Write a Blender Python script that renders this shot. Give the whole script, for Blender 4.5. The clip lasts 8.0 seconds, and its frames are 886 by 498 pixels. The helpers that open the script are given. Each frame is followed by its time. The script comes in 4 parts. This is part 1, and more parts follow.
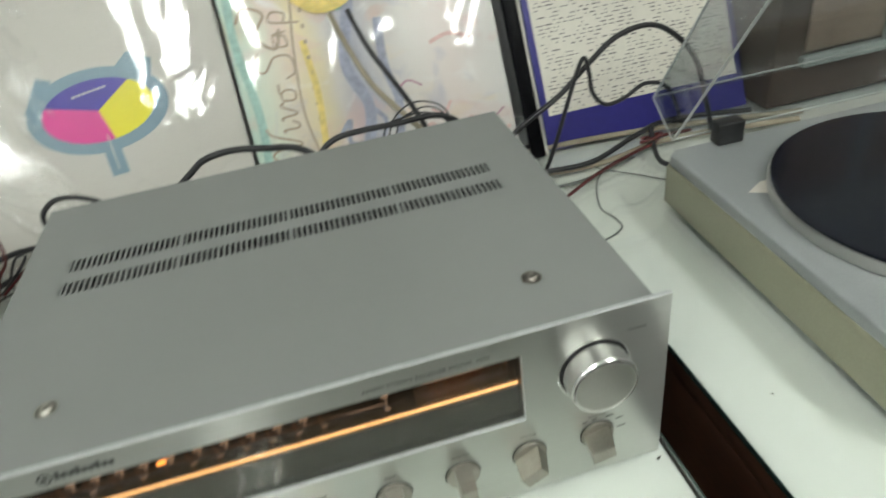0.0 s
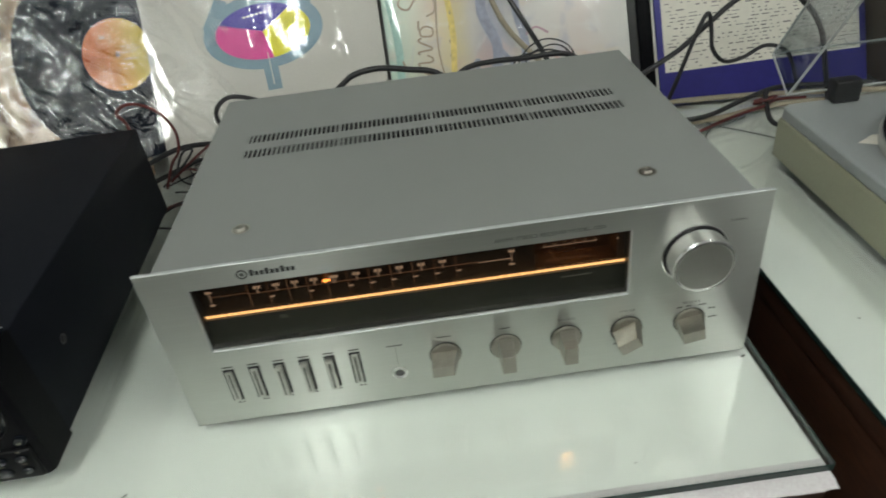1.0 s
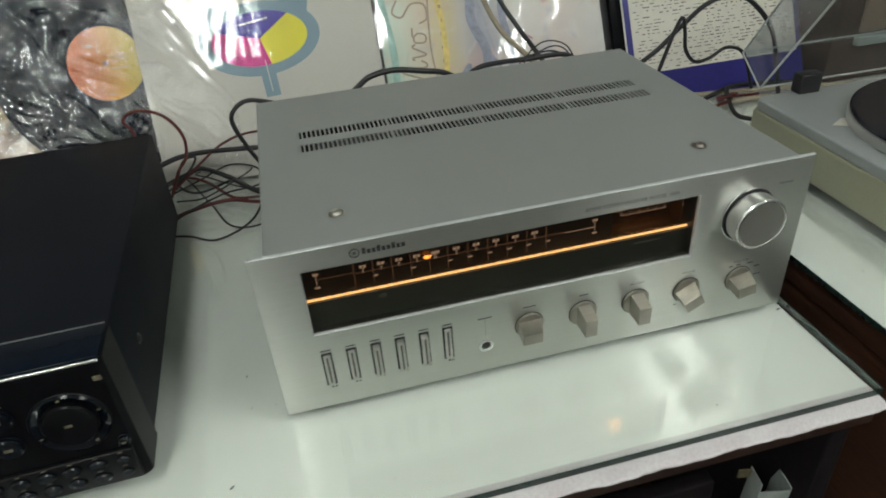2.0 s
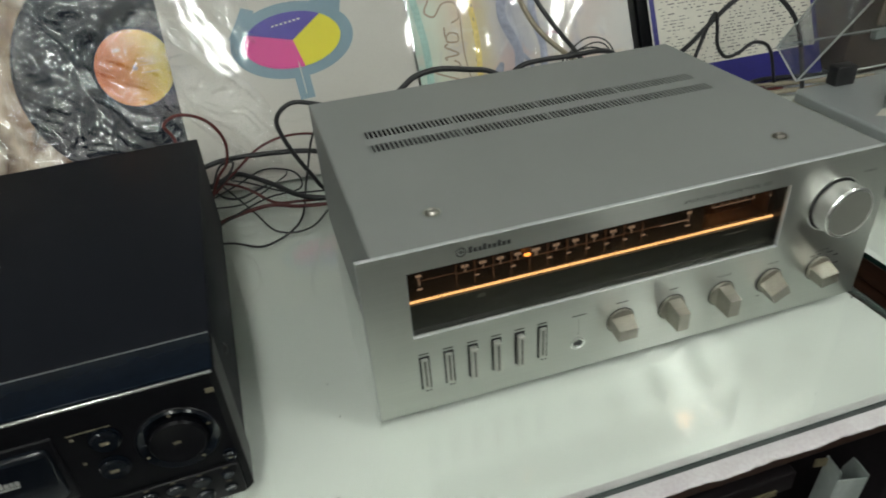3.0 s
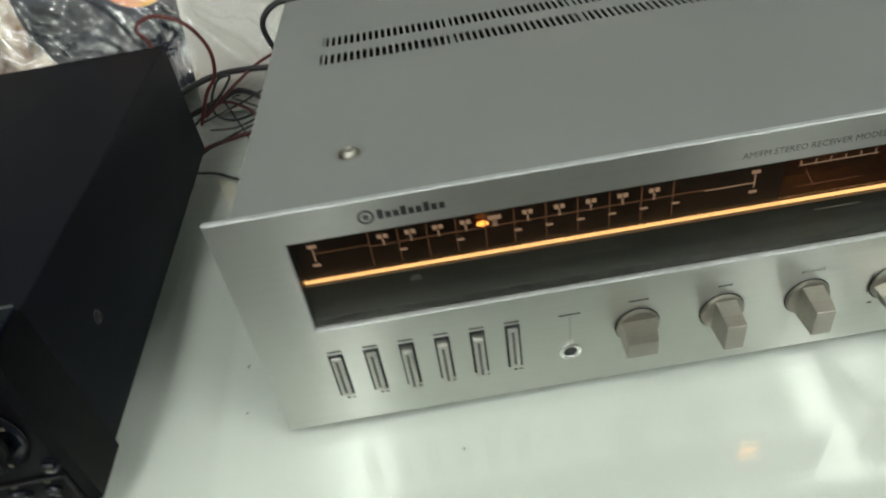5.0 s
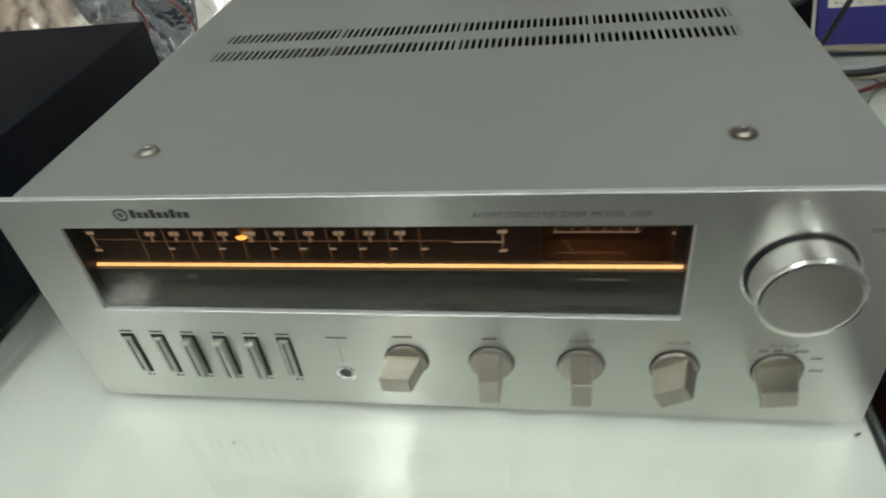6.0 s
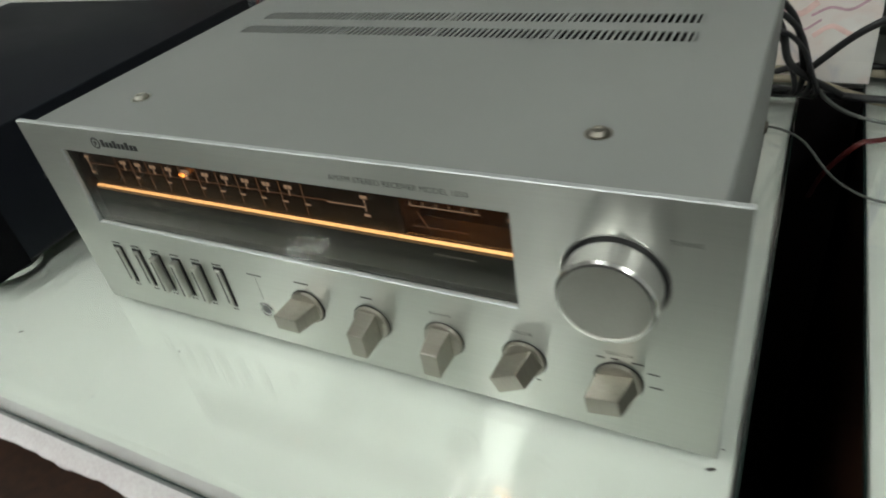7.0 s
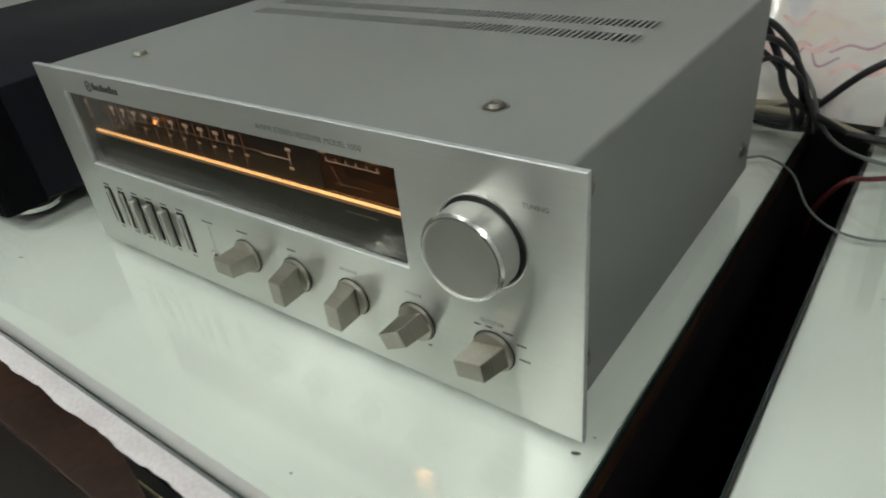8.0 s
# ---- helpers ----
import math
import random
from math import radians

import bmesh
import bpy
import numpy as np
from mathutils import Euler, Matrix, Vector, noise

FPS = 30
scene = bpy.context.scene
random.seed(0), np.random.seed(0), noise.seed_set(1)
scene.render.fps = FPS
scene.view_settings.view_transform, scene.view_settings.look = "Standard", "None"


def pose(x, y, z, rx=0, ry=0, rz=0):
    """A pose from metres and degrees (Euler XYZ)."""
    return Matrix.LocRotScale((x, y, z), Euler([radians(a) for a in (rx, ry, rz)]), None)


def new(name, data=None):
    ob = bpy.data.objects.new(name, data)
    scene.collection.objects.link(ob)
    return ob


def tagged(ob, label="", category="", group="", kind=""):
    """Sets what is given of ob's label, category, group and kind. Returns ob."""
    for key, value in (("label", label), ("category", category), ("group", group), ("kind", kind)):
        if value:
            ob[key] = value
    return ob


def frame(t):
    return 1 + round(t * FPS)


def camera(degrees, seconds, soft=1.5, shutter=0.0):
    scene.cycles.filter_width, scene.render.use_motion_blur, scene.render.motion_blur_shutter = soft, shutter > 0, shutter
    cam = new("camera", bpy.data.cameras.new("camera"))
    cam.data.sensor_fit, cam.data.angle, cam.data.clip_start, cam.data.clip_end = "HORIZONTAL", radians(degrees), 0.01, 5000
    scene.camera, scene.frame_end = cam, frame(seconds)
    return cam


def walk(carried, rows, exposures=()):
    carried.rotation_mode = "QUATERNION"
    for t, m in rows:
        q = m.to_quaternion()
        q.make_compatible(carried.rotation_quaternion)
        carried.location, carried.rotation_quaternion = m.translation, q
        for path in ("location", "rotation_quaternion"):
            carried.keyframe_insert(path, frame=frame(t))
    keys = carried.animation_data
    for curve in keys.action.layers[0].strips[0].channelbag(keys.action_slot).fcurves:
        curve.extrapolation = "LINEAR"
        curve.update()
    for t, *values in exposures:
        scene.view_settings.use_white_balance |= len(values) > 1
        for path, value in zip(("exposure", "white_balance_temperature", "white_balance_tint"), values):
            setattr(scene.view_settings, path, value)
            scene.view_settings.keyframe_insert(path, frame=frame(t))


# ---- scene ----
FOV = 67.4
cam = camera(FOV, 8.0, soft=1.8, shutter=0.5)
# seconds, eye x y z, Euler rx ry rz; the table top is z = 0
PATH = [
    (0, 0.2642, -0.2817, 0.4278, 54.95, 7.20, -14.65),
    (0.5, 0.2370, -0.3394, 0.4082, 55.19, 4.96, -8.07),
    (1, 0.2078, -0.3819, 0.4069, 55.25, 6.01, -5.23),
    (1.2, 0.1795, -0.3793, 0.4123, 55.77, 6.02, -6.99),
    (2.3, 0.0269, -0.4064, 0.4021, 56.65, 3.16, -14.98),
    (2.5, 0.0142, -0.4016, 0.4017, 56.69, 2.73, -14.57),
    (3, -0.0346, -0.3689, 0.4014, 56.73, 3.92, -17.19),
    (3.5, -0.0706, -0.3541, 0.3907, 56.71, 3.16, -17.82),
    (4, -0.0382, -0.3322, 0.3841, 55.63, 3.65, -17.62),
    (4.2, -0.0067, -0.3048, 0.3731, 55.77, 4.28, -16.53),
    (5.3, 0.1573, -0.2520, 0.3127, 50.67, 7.35, -1.58),
    (5.5, 0.1972, -0.2644, 0.3165, 51.20, 6.44, 1.04),
    (6, 0.2900, -0.2444, 0.3209, 51.60, 6.12, 7.71),
    (6.5, 0.3759, -0.2216, 0.3075, 51.67, 6.32, 19.34),
    (7, 0.4546, -0.2289, 0.3042, 53.82, 8.18, 26.06),
    (7.5, 0.5299, -0.2504, 0.2968, 56.09, 6.57, 30.84),
    (8, 0.5493, -0.2126, 0.2715, 57.75, 5.70, 35.89),
]
EXPOSURES = [(0.0, 0.30), (0.5, 0.12), (1.0, -0.06), (2.5, -0.13), (3.5, -0.08), (5.5, 0.05), (8.0, 0.0)]
walk(cam, [(t, pose(x, y, z, rx, ry, rz)) for t, x, y, z, rx, ry, rz in PATH], EXPOSURES)

# ---- light: a shop lit by ceiling tubes ----
world = bpy.data.worlds.new("world")
scene.world = world
world.use_nodes = True
world.node_tree.nodes["Background"].inputs[0].default_value = (0.75, 0.85, 0.8, 1)
world.node_tree.nodes["Background"].inputs[1].default_value = 0.05
TUBE_LIGHT = 56.0
TUBE_COLOUR = (0.955, 1.0, 0.94)
# ceiling lights: x, y, turn, tubes
LIGHTS = [(-0.28, -1.15, 90, 3), (-1.75, -2.05, 90, 3), (1.35, -1.15, 90, 3)]
CEILING, FLOOR, WALL_BACK = 1.75, -0.80, 0.64


# ---- materials ----
def nodes_of(name):
    m = bpy.data.materials.new(name)
    m.use_nodes = True
    return m, m.node_tree.nodes, m.node_tree.links


def surface(name, colour, rough=0.5, metal=0.0, grain=120.0, vary=0.12, stain=9.0, bump=0.05, stretch=(1, 1, 1),
            second=None, rough_vary=0.1, coat=0.0, spec=0.5, emit=0.0, blotch=0.5, brushed=0.0):
    """A solid surface: two scales of noise on colour and roughness, and a fine relief."""
    m, n, l = nodes_of(name)
    b = n["Principled BSDF"]
    tc = n.new("ShaderNodeTexCoord")
    mp = n.new("ShaderNodeMapping")
    mp.inputs["Scale"].default_value = stretch
    l.new(tc.outputs["Object"], mp.inputs[0])
    fine, large = n.new("ShaderNodeTexNoise"), n.new("ShaderNodeTexNoise")
    fine.inputs["Scale"].default_value, large.inputs["Scale"].default_value = grain, stain
    fine.inputs["Detail"].default_value = large.inputs["Detail"].default_value = 4
    l.new(mp.outputs[0], fine.inputs[0])
    l.new(tc.outputs["Object"], large.inputs[0])
    mix = n.new("ShaderNodeMix")
    mix.data_type = "FLOAT"
    mix.inputs[0].default_value = blotch
    l.new(fine.outputs["Fac"], mix.inputs[2])
    l.new(large.outputs["Fac"], mix.inputs[3])
    ramp = n.new("ShaderNodeValToRGB")
    c = Vector(colour)
    s = Vector(second) if second else c * (1 + vary)
    f = c if second else c * (1 - vary)
    ramp.color_ramp.elements[0].position, ramp.color_ramp.elements[1].position = 0.35, 0.65
    ramp.color_ramp.elements[0].color, ramp.color_ramp.elements[1].color = (*f, 1), (*s, 1)
    l.new(mix.outputs[0], ramp.inputs[0])
    l.new(ramp.outputs[0], b.inputs["Base Color"])
    rr = n.new("ShaderNodeMapRange")
    rr.inputs[3].default_value, rr.inputs[4].default_value = max(0.02, rough - rough_vary), min(1, rough + rough_vary)
    l.new(large.outputs["Fac"], rr.inputs[0])
    l.new(rr.outputs[0], b.inputs["Roughness"])
    b.inputs["Metallic"].default_value = metal
    b.inputs["Specular IOR Level"].default_value = spec
    b.inputs["Coat Weight"].default_value = coat
    b.inputs["Coat Roughness"].default_value = 0.06
    if bump:
        bp = n.new("ShaderNodeBump")
        bp.inputs["Strength"].default_value, bp.inputs["Distance"].default_value = bump, 0.001
        l.new(fine.outputs["Fac"], bp.inputs["Height"])
        l.new(bp.outputs[0], b.inputs["Normal"])
    if brushed:
        along = n.new("ShaderNodeCombineXYZ")
        along.inputs[2].default_value = 1.0
        b.inputs["Anisotropic"].default_value = brushed
        l.new(along.outputs[0], b.inputs["Tangent"])
    if emit:
        b.inputs["Emission Color"].default_value = (*colour, 1)
        b.inputs["Emission Strength"].default_value = emit
    return m


def glow(name, colour, strength):
    m, n, l = nodes_of(name)
    e = n.new("ShaderNodeEmission")
    e.inputs[0].default_value, e.inputs[1].default_value = (*colour, 1), strength
    l.new(e.outputs[0], n["Material Output"].inputs[0])
    return m


def clear(name, gloss, rough, wrinkle=0.0, scale=30.0, tint=(1, 1, 1), stretch=(1, 1, 1), warp=0.0):
    """A thin clear sheet: light passes straight through, and a share is mirrored."""
    m, n, l = nodes_of(name)
    n.remove(n["Principled BSDF"])
    tr, gl, mx = n.new("ShaderNodeBsdfTransparent"), n.new("ShaderNodeBsdfGlossy"), n.new("ShaderNodeMixShader")
    tr.inputs[0].default_value = (*tint, 1)
    gl.inputs["Roughness"].default_value = rough
    fr = n.new("ShaderNodeLayerWeight")
    fr.inputs[0].default_value = 0.5
    pw = n.new("ShaderNodeMath")
    pw.operation = "POWER"
    pw.inputs[1].default_value = 4.0
    l.new(fr.outputs["Facing"], pw.inputs[0])
    ad = n.new("ShaderNodeMath")
    ad.operation, ad.use_clamp = "MULTIPLY_ADD", True
    ad.inputs[1].default_value, ad.inputs[2].default_value = 0.9, gloss
    l.new(pw.outputs[0], ad.inputs[0])
    l.new(ad.outputs[0], mx.inputs[0])
    l.new(tr.outputs[0], mx.inputs[1])
    l.new(gl.outputs[0], mx.inputs[2])
    l.new(mx.outputs[0], n["Material Output"].inputs[0])
    if wrinkle:
        tc, mp, ns, bp = (n.new("ShaderNode" + k) for k in ("TexCoord", "Mapping", "TexNoise", "Bump"))
        mp.inputs["Scale"].default_value = stretch
        mp.inputs["Rotation"].default_value = (0, 0, 0.6)
        ns.inputs["Scale"].default_value, ns.inputs["Detail"].default_value = scale, 3
        ns.inputs["Distortion"].default_value = warp
        bp.inputs["Strength"].default_value, bp.inputs["Distance"].default_value = 1.0, wrinkle
        l.new(tc.outputs["Object"], mp.inputs[0])
        l.new(mp.outputs[0], ns.inputs[0])
        l.new(ns.outputs["Fac"], bp.inputs["Height"])
        l.new(bp.outputs[0], gl.inputs["Normal"])
        l.new(bp.outputs[0], fr.inputs["Normal"])
    return m


def banded(name, axis, stops, rough=0.35, warp=0.05, scale=14.0, blots=()):
    """Printed colours that run along one axis and bleed into one another."""
    m, n, l = nodes_of(name)
    b = n["Principled BSDF"]
    tc, sp, ns, ad, rp = (n.new("ShaderNode" + k) for k in ("TexCoord", "SeparateXYZ", "TexNoise", "Math", "ValToRGB"))
    l.new(tc.outputs["Object"], sp.inputs[0])
    l.new(tc.outputs["Object"], ns.inputs[0])
    ns.inputs["Scale"].default_value, ns.inputs["Detail"].default_value = scale, 5
    ad.operation = "MULTIPLY_ADD"
    ad.inputs[1].default_value = warp
    l.new(ns.outputs["Fac"], ad.inputs[0])
    l.new(sp.outputs[axis], ad.inputs[2])
    mr = n.new("ShaderNodeMapRange")
    mr.inputs[1].default_value, mr.inputs[2].default_value = stops[0][0] + warp / 2, stops[-1][0] + warp / 2
    l.new(ad.outputs[0], mr.inputs[0])
    l.new(mr.outputs[0], rp.inputs[0])
    e = rp.color_ramp.elements
    a, z = stops[0][0], stops[-1][0]
    for i, (p, c) in enumerate(stops):
        k = e[i] if i < 2 else e.new(1.0)
        k.position, k.color = (p - a) / (z - a), (*c, 1)
    last = rp.outputs[0]
    for k, (colour, size, low, most) in enumerate(blots):
        bn, br, bm_ = n.new("ShaderNodeTexNoise"), n.new("ShaderNodeMapRange"), n.new("ShaderNodeMix")
        mv = n.new("ShaderNodeMapping")
        mv.inputs["Location"].default_value = (3.1 * k + 0.7, 1.7 * k, 0.4)
        l.new(tc.outputs["Object"], mv.inputs[0])
        l.new(mv.outputs[0], bn.inputs[0])
        bn.inputs["Scale"].default_value, bn.inputs["Detail"].default_value, bn.inputs["Distortion"].default_value = size, 6, 1.2
        br.inputs[1].default_value, br.inputs[2].default_value, br.inputs[4].default_value = low, low + 0.12, most
        l.new(bn.outputs["Fac"], br.inputs[0])
        bm_.data_type = "RGBA"
        l.new(br.outputs[0], bm_.inputs[0])
        l.new(last, bm_.inputs[6])
        bm_.inputs[7].default_value = (*colour, 1)
        last = bm_.outputs[2]
    l.new(last, b.inputs["Base Color"])
    b.inputs["Roughness"].default_value = rough
    return m


M = {}
M["wall"] = surface("wall paint", (0.46, 0.46, 0.45), 0.7, bump=0.1, vary=0.04)
M["ceiling"] = surface("ceiling paint", (0.58, 0.58, 0.57), 0.8, bump=0.1, vary=0.03)
M["floor"] = surface("floor tiles", (0.035, 0.031, 0.028), 0.35, vary=0.15, stain=4)
M["cloth"] = surface("white table cloth", (0.78, 0.79, 0.755), 0.8, grain=700, vary=0.06, stain=5, bump=0.25, blotch=0.7)
M["fringe"] = surface("frayed cloth edge", (0.68, 0.66, 0.66), 0.9, grain=420, vary=0.07, stain=30, bump=0.25, second=(0.56, 0.51, 0.53))
M["glass"] = clear("table glass", 0.075, 0.012, tint=(0.965, 0.985, 0.97))
M["glass edge"] = surface("green glass edge", (0.014, 0.030, 0.026), 0.15, vary=0.2, bump=0)
M["wood"] = surface("dark stained wood", (0.018, 0.008, 0.005), 0.45, grain=60, stretch=(1, 1, 8), vary=0.5, stain=6, bump=0.2, second=(0.055, 0.022, 0.011))
# near-black copy of the wood: shade under and between the tables, as colour
M["black wood"] = surface("near-black shaded wood", (0.007, 0.005, 0.006), 0.6, vary=0.4, bump=0.15, spec=0.2)
M["panel"] = surface("brushed aluminium", (0.585, 0.60, 0.565), 0.29, 1.0, grain=700, stretch=(0.02, 1, 1), vary=0.022, stain=10, bump=0, rough_vary=0.0, brushed=0.97, blotch=0.12)
M["edge"] = surface("bright cut aluminium", (0.86, 0.86, 0.84), 0.22, 1.0, vary=0.06, bump=0)
M["cover"] = surface("silver grey painted steel", (0.250, 0.260, 0.250), 0.55, 0.25, grain=1500, vary=0.05, stain=5, bump=0.10, rough_vary=0.05, blotch=0.7)
M["inside"] = surface("dark inside", (0.018, 0.018, 0.018), 0.7, vary=0.3, bump=0)
M["black"] = surface("black plastic", (0.012, 0.012, 0.013), 0.4, vary=0.3, bump=0.05)
M["rubber"] = surface("black cable rubber", (0.016, 0.016, 0.018), 0.45, vary=0.3, stain=60, bump=0.05)
M["red wire"] = surface("dark red wire", (0.085, 0.011, 0.010), 0.45, vary=0.25, bump=0.05)
M["taupe wire"] = surface("taupe twin cable", (0.30, 0.26, 0.19), 0.5, vary=0.15, bump=0.05)
M["grey wire"] = surface("thin grey wire", (0.12, 0.13, 0.12), 0.5, vary=0.15, bump=0.05)
M["knob"] = surface("satin champagne metal", (0.35, 0.33, 0.29), 0.40, 1.0, grain=600, stretch=(0.1, 1, 1), vary=0.09, stain=60, bump=0.05)
M["chrome"] = surface("polished chrome", (0.76, 0.76, 0.74), 0.24, 1.0, vary=0.05, bump=0)
M["screw"] = surface("dull nickel", (0.22, 0.205, 0.18), 0.45, 1.0, grain=900, vary=0.15, stain=200, bump=0.03)
M["pale screw"] = surface("pale nickel", (0.36, 0.35, 0.31), 0.45, 1.0, grain=900, vary=0.1, stain=200, bump=0.03)
M["knob side"] = surface("satin aluminium", (0.62, 0.62, 0.60), 0.5, 1.0, grain=700, vary=0.05, stain=30, bump=0.02)
# half-matt pale grey that paints the bright highlight along the panel's cut edges
M["highlight edge"] = surface("pale highlight edge", (0.50, 0.52, 0.52), 0.5, 0.5, grain=300, vary=0.12, stain=60, bump=0)
M["dull edge"] = surface("dull cut edge", (0.50, 0.50, 0.48), 0.5, 1.0, vary=0.06, bump=0)
M["knob face"] = surface("turned aluminium", (0.52, 0.52, 0.48), 0.42, 1.0, grain=900, vary=0.04, bump=0.03)
M["ink"] = surface("black print", (0.03, 0.03, 0.03), 0.5, bump=0)
M["grey ink"] = surface("grey print", (0.09, 0.09, 0.085), 0.5, bump=0)
M["dial back"] = surface("brown dial backing", (0.030, 0.018, 0.011), 0.35, grain=200, vary=0.35, stain=14, bump=0)
M["dial low"] = surface("smoked lower dial", (0.028, 0.033, 0.030), 0.32, grain=120, stretch=(0.2, 1, 1), vary=0.1, bump=0)
M["dial glass"] = clear("smoked dial window", 0.042, 0.07, tint=(0.80, 0.77, 0.72))
M["scale glass"] = clear("clear scale pane", 0.012, 0.06, tint=(0.97, 0.96, 0.95))
M["lit line"] = glow("amber light strip", (1.0, 0.56, 0.23), 2.5)
M["lit mark"] = glow("amber lit marks", (1.0, 0.68, 0.46), 0.38)
M["dim mark"] = glow("dim amber marks", (1.0, 0.50, 0.26), 0.15)
M["pointer"] = glow("orange pointer lamp", (1.0, 0.32, 0.06), 5.0)
M["print dim"] = surface("grey dial print", (0.20, 0.20, 0.19), 0.5, bump=0)
M["black steel"] = surface("black painted steel", (0.0058, 0.0070, 0.0108), 0.58, grain=1400, vary=0.12, stain=6, bump=0.22, spec=0.13)
M["black gloss"] = surface("glossy blue black plastic", (0.003, 0.0045, 0.0075), 0.16, vary=0.2, stain=5, bump=0, rough_vary=0.04, spec=0.25)
M["black strip"] = surface("dark blue black strip", (0.004, 0.007, 0.013), 0.2, vary=0.2, stain=5, bump=0, rough_vary=0.04, spec=0.08)
M["black front"] = surface("black front plastic", (0.004, 0.004, 0.005), 0.34, vary=0.25, stain=15, bump=0.03, spec=0.06)
M["key"] = surface("dark grey key", (0.007, 0.007, 0.008), 0.4, vary=0.15, bump=0, spec=0.15)
M["gold print"] = surface("dull gold print", (0.13, 0.115, 0.075), 0.4, bump=0)
M["pale print"] = surface("pale print", (0.26, 0.26, 0.245), 0.45, bump=0)
M["plinth"] = surface("olive beige plinth plastic", (0.30, 0.30, 0.215), 0.45, grain=500, vary=0.06, stain=7, bump=0.08)
M["deck"] = surface("grey turntable deck", (0.33, 0.35, 0.35), 0.32, 0.2, grain=600, vary=0.05, stain=6, bump=0.04)
M["vinyl"] = surface("black vinyl", (0.004, 0.005, 0.011), 0.14, grain=60, vary=0.2, bump=0)
M["label blue"] = surface("pale blue record label", (0.42, 0.55, 0.62), 0.5, vary=0.06, bump=0)
M["acrylic"] = clear("clear acrylic", 0.07, 0.06, tint=(0.90, 0.92, 0.93), wrinkle=0.0004, scale=9)
M["acrylic edge"] = surface("bright acrylic edge", (0.55, 0.57, 0.55), 0.2, vary=0.1, bump=0)
M["film"] = clear("clear film", 0.065, 0.055, wrinkle=0.004, scale=7, stretch=(1.6, 0.6, 1), warp=0.8)
M["crinkled film"] = clear("crinkled film", 0.17, 0.045, wrinkle=0.0022, scale=42, stretch=(3.2, 0.7, 1), warp=1.0)
M["sleeve grey"] = surface("pale grey card", (0.60, 0.58, 0.53), 0.5, grain=300, vary=0.03, stain=5, bump=0.03)
M["magenta"] = surface("magenta ink", (0.72, 0.05, 0.30), 0.4, vary=0.04, bump=0)
M["yellow"] = surface("yellow ink", (0.80, 0.72, 0.02), 0.4, vary=0.04, bump=0)
M["violet"] = surface("violet blue ink", (0.05, 0.03, 0.33), 0.4, vary=0.06, bump=0)
M["steel blue"] = surface("steel blue ink", (0.20, 0.31, 0.38), 0.4, vary=0.06, bump=0)
M["royal blue"] = surface("royal blue ink", (0.028, 0.025, 0.19), 0.4, vary=0.08, bump=0)
M["cream"] = surface("cream paper", (0.68, 0.65, 0.57), 0.5, vary=0.05, stain=8, bump=0.02)
M["soot"] = surface("faded black print", (0.15, 0.14, 0.14), 0.5, vary=0.3, bump=0)
M["brown box"] = surface("brown cardboard", (0.26, 0.19, 0.14), 0.7, vary=0.15, stain=6, bump=0.1)
M["dark brown"] = surface("dark brown veneer", (0.055, 0.032, 0.022), 0.5, grain=50, stretch=(6, 1, 1), vary=0.35, bump=0.1)
M["grey metal"] = surface("grey painted metal", (0.36, 0.40, 0.38), 0.45, 0.3, vary=0.1, stain=20, bump=0.1)
M["dull strip"] = surface("dull brass strip", (0.20, 0.17, 0.10), 0.45, 0.5, vary=0.25, bump=0.1)
M["blue vinyl"] = surface("blue black vinyl", (0.006, 0.009, 0.018), 0.4, grain=90, vary=0.3, stain=12, bump=0, spec=0.15)
M["lamp"] = glow("warm meter lamp", (1.0, 0.55, 0.22), 26.0)
M["warm box"] = surface("warm brown box lining", (0.075, 0.036, 0.018), 0.6, vary=0.2, bump=0)
M["crumb"] = surface("dark crumb", (0.05, 0.045, 0.04), 0.8, vary=0.3, bump=0)
M["teal ink"] = surface("teal brush ink", (0.36, 0.56, 0.50), 0.5, vary=0.2, stain=40, bump=0)
M["amber ink"] = surface("amber brush ink", (0.78, 0.62, 0.20), 0.5, vary=0.2, stain=50, bump=0)
M["coral ink"] = surface("coral brush ink", (0.74, 0.36, 0.20), 0.5, vary=0.2, stain=60, bump=0)
M["script"] = surface("bronze script ink", (0.40, 0.31, 0.22), 0.45, vary=0.15, bump=0)
M["smoke ink"] = surface("blue grey brush ink", (0.34, 0.36, 0.46), 0.5, vary=0.25, stain=40, bump=0)
M["plum ink"] = surface("plum brush ink", (0.50, 0.30, 0.36), 0.5, vary=0.25, stain=40, bump=0)
M["rose ink"] = surface("rose brush ink", (0.70, 0.48, 0.45), 0.5, vary=0.15, stain=40, bump=0)
M["watercolour"] = banded("watercolour print", 0, [(0.0, (0.47, 0.64, 0.55)), (0.035, (0.66, 0.70, 0.58)), (0.07, (0.70, 0.62, 0.50)),
    (0.10, (0.72, 0.62, 0.36)), (0.13, (0.66, 0.62, 0.58)), (0.16, (0.42, 0.44, 0.52)), (0.19, (0.60, 0.58, 0.56)),
    (0.23, (0.73, 0.70, 0.66)), (0.29, (0.74, 0.66, 0.62)), (0.34, (0.73, 0.71, 0.68))], warp=0.035, scale=22,
    blots=[((0.68, 0.46, 0.42), 11, 0.55, 0.55), ((0.46, 0.46, 0.55), 16, 0.58, 0.5), ((0.74, 0.60, 0.36), 9, 0.60, 0.4), ((0.80, 0.79, 0.77), 14, 0.57, 0.8)])
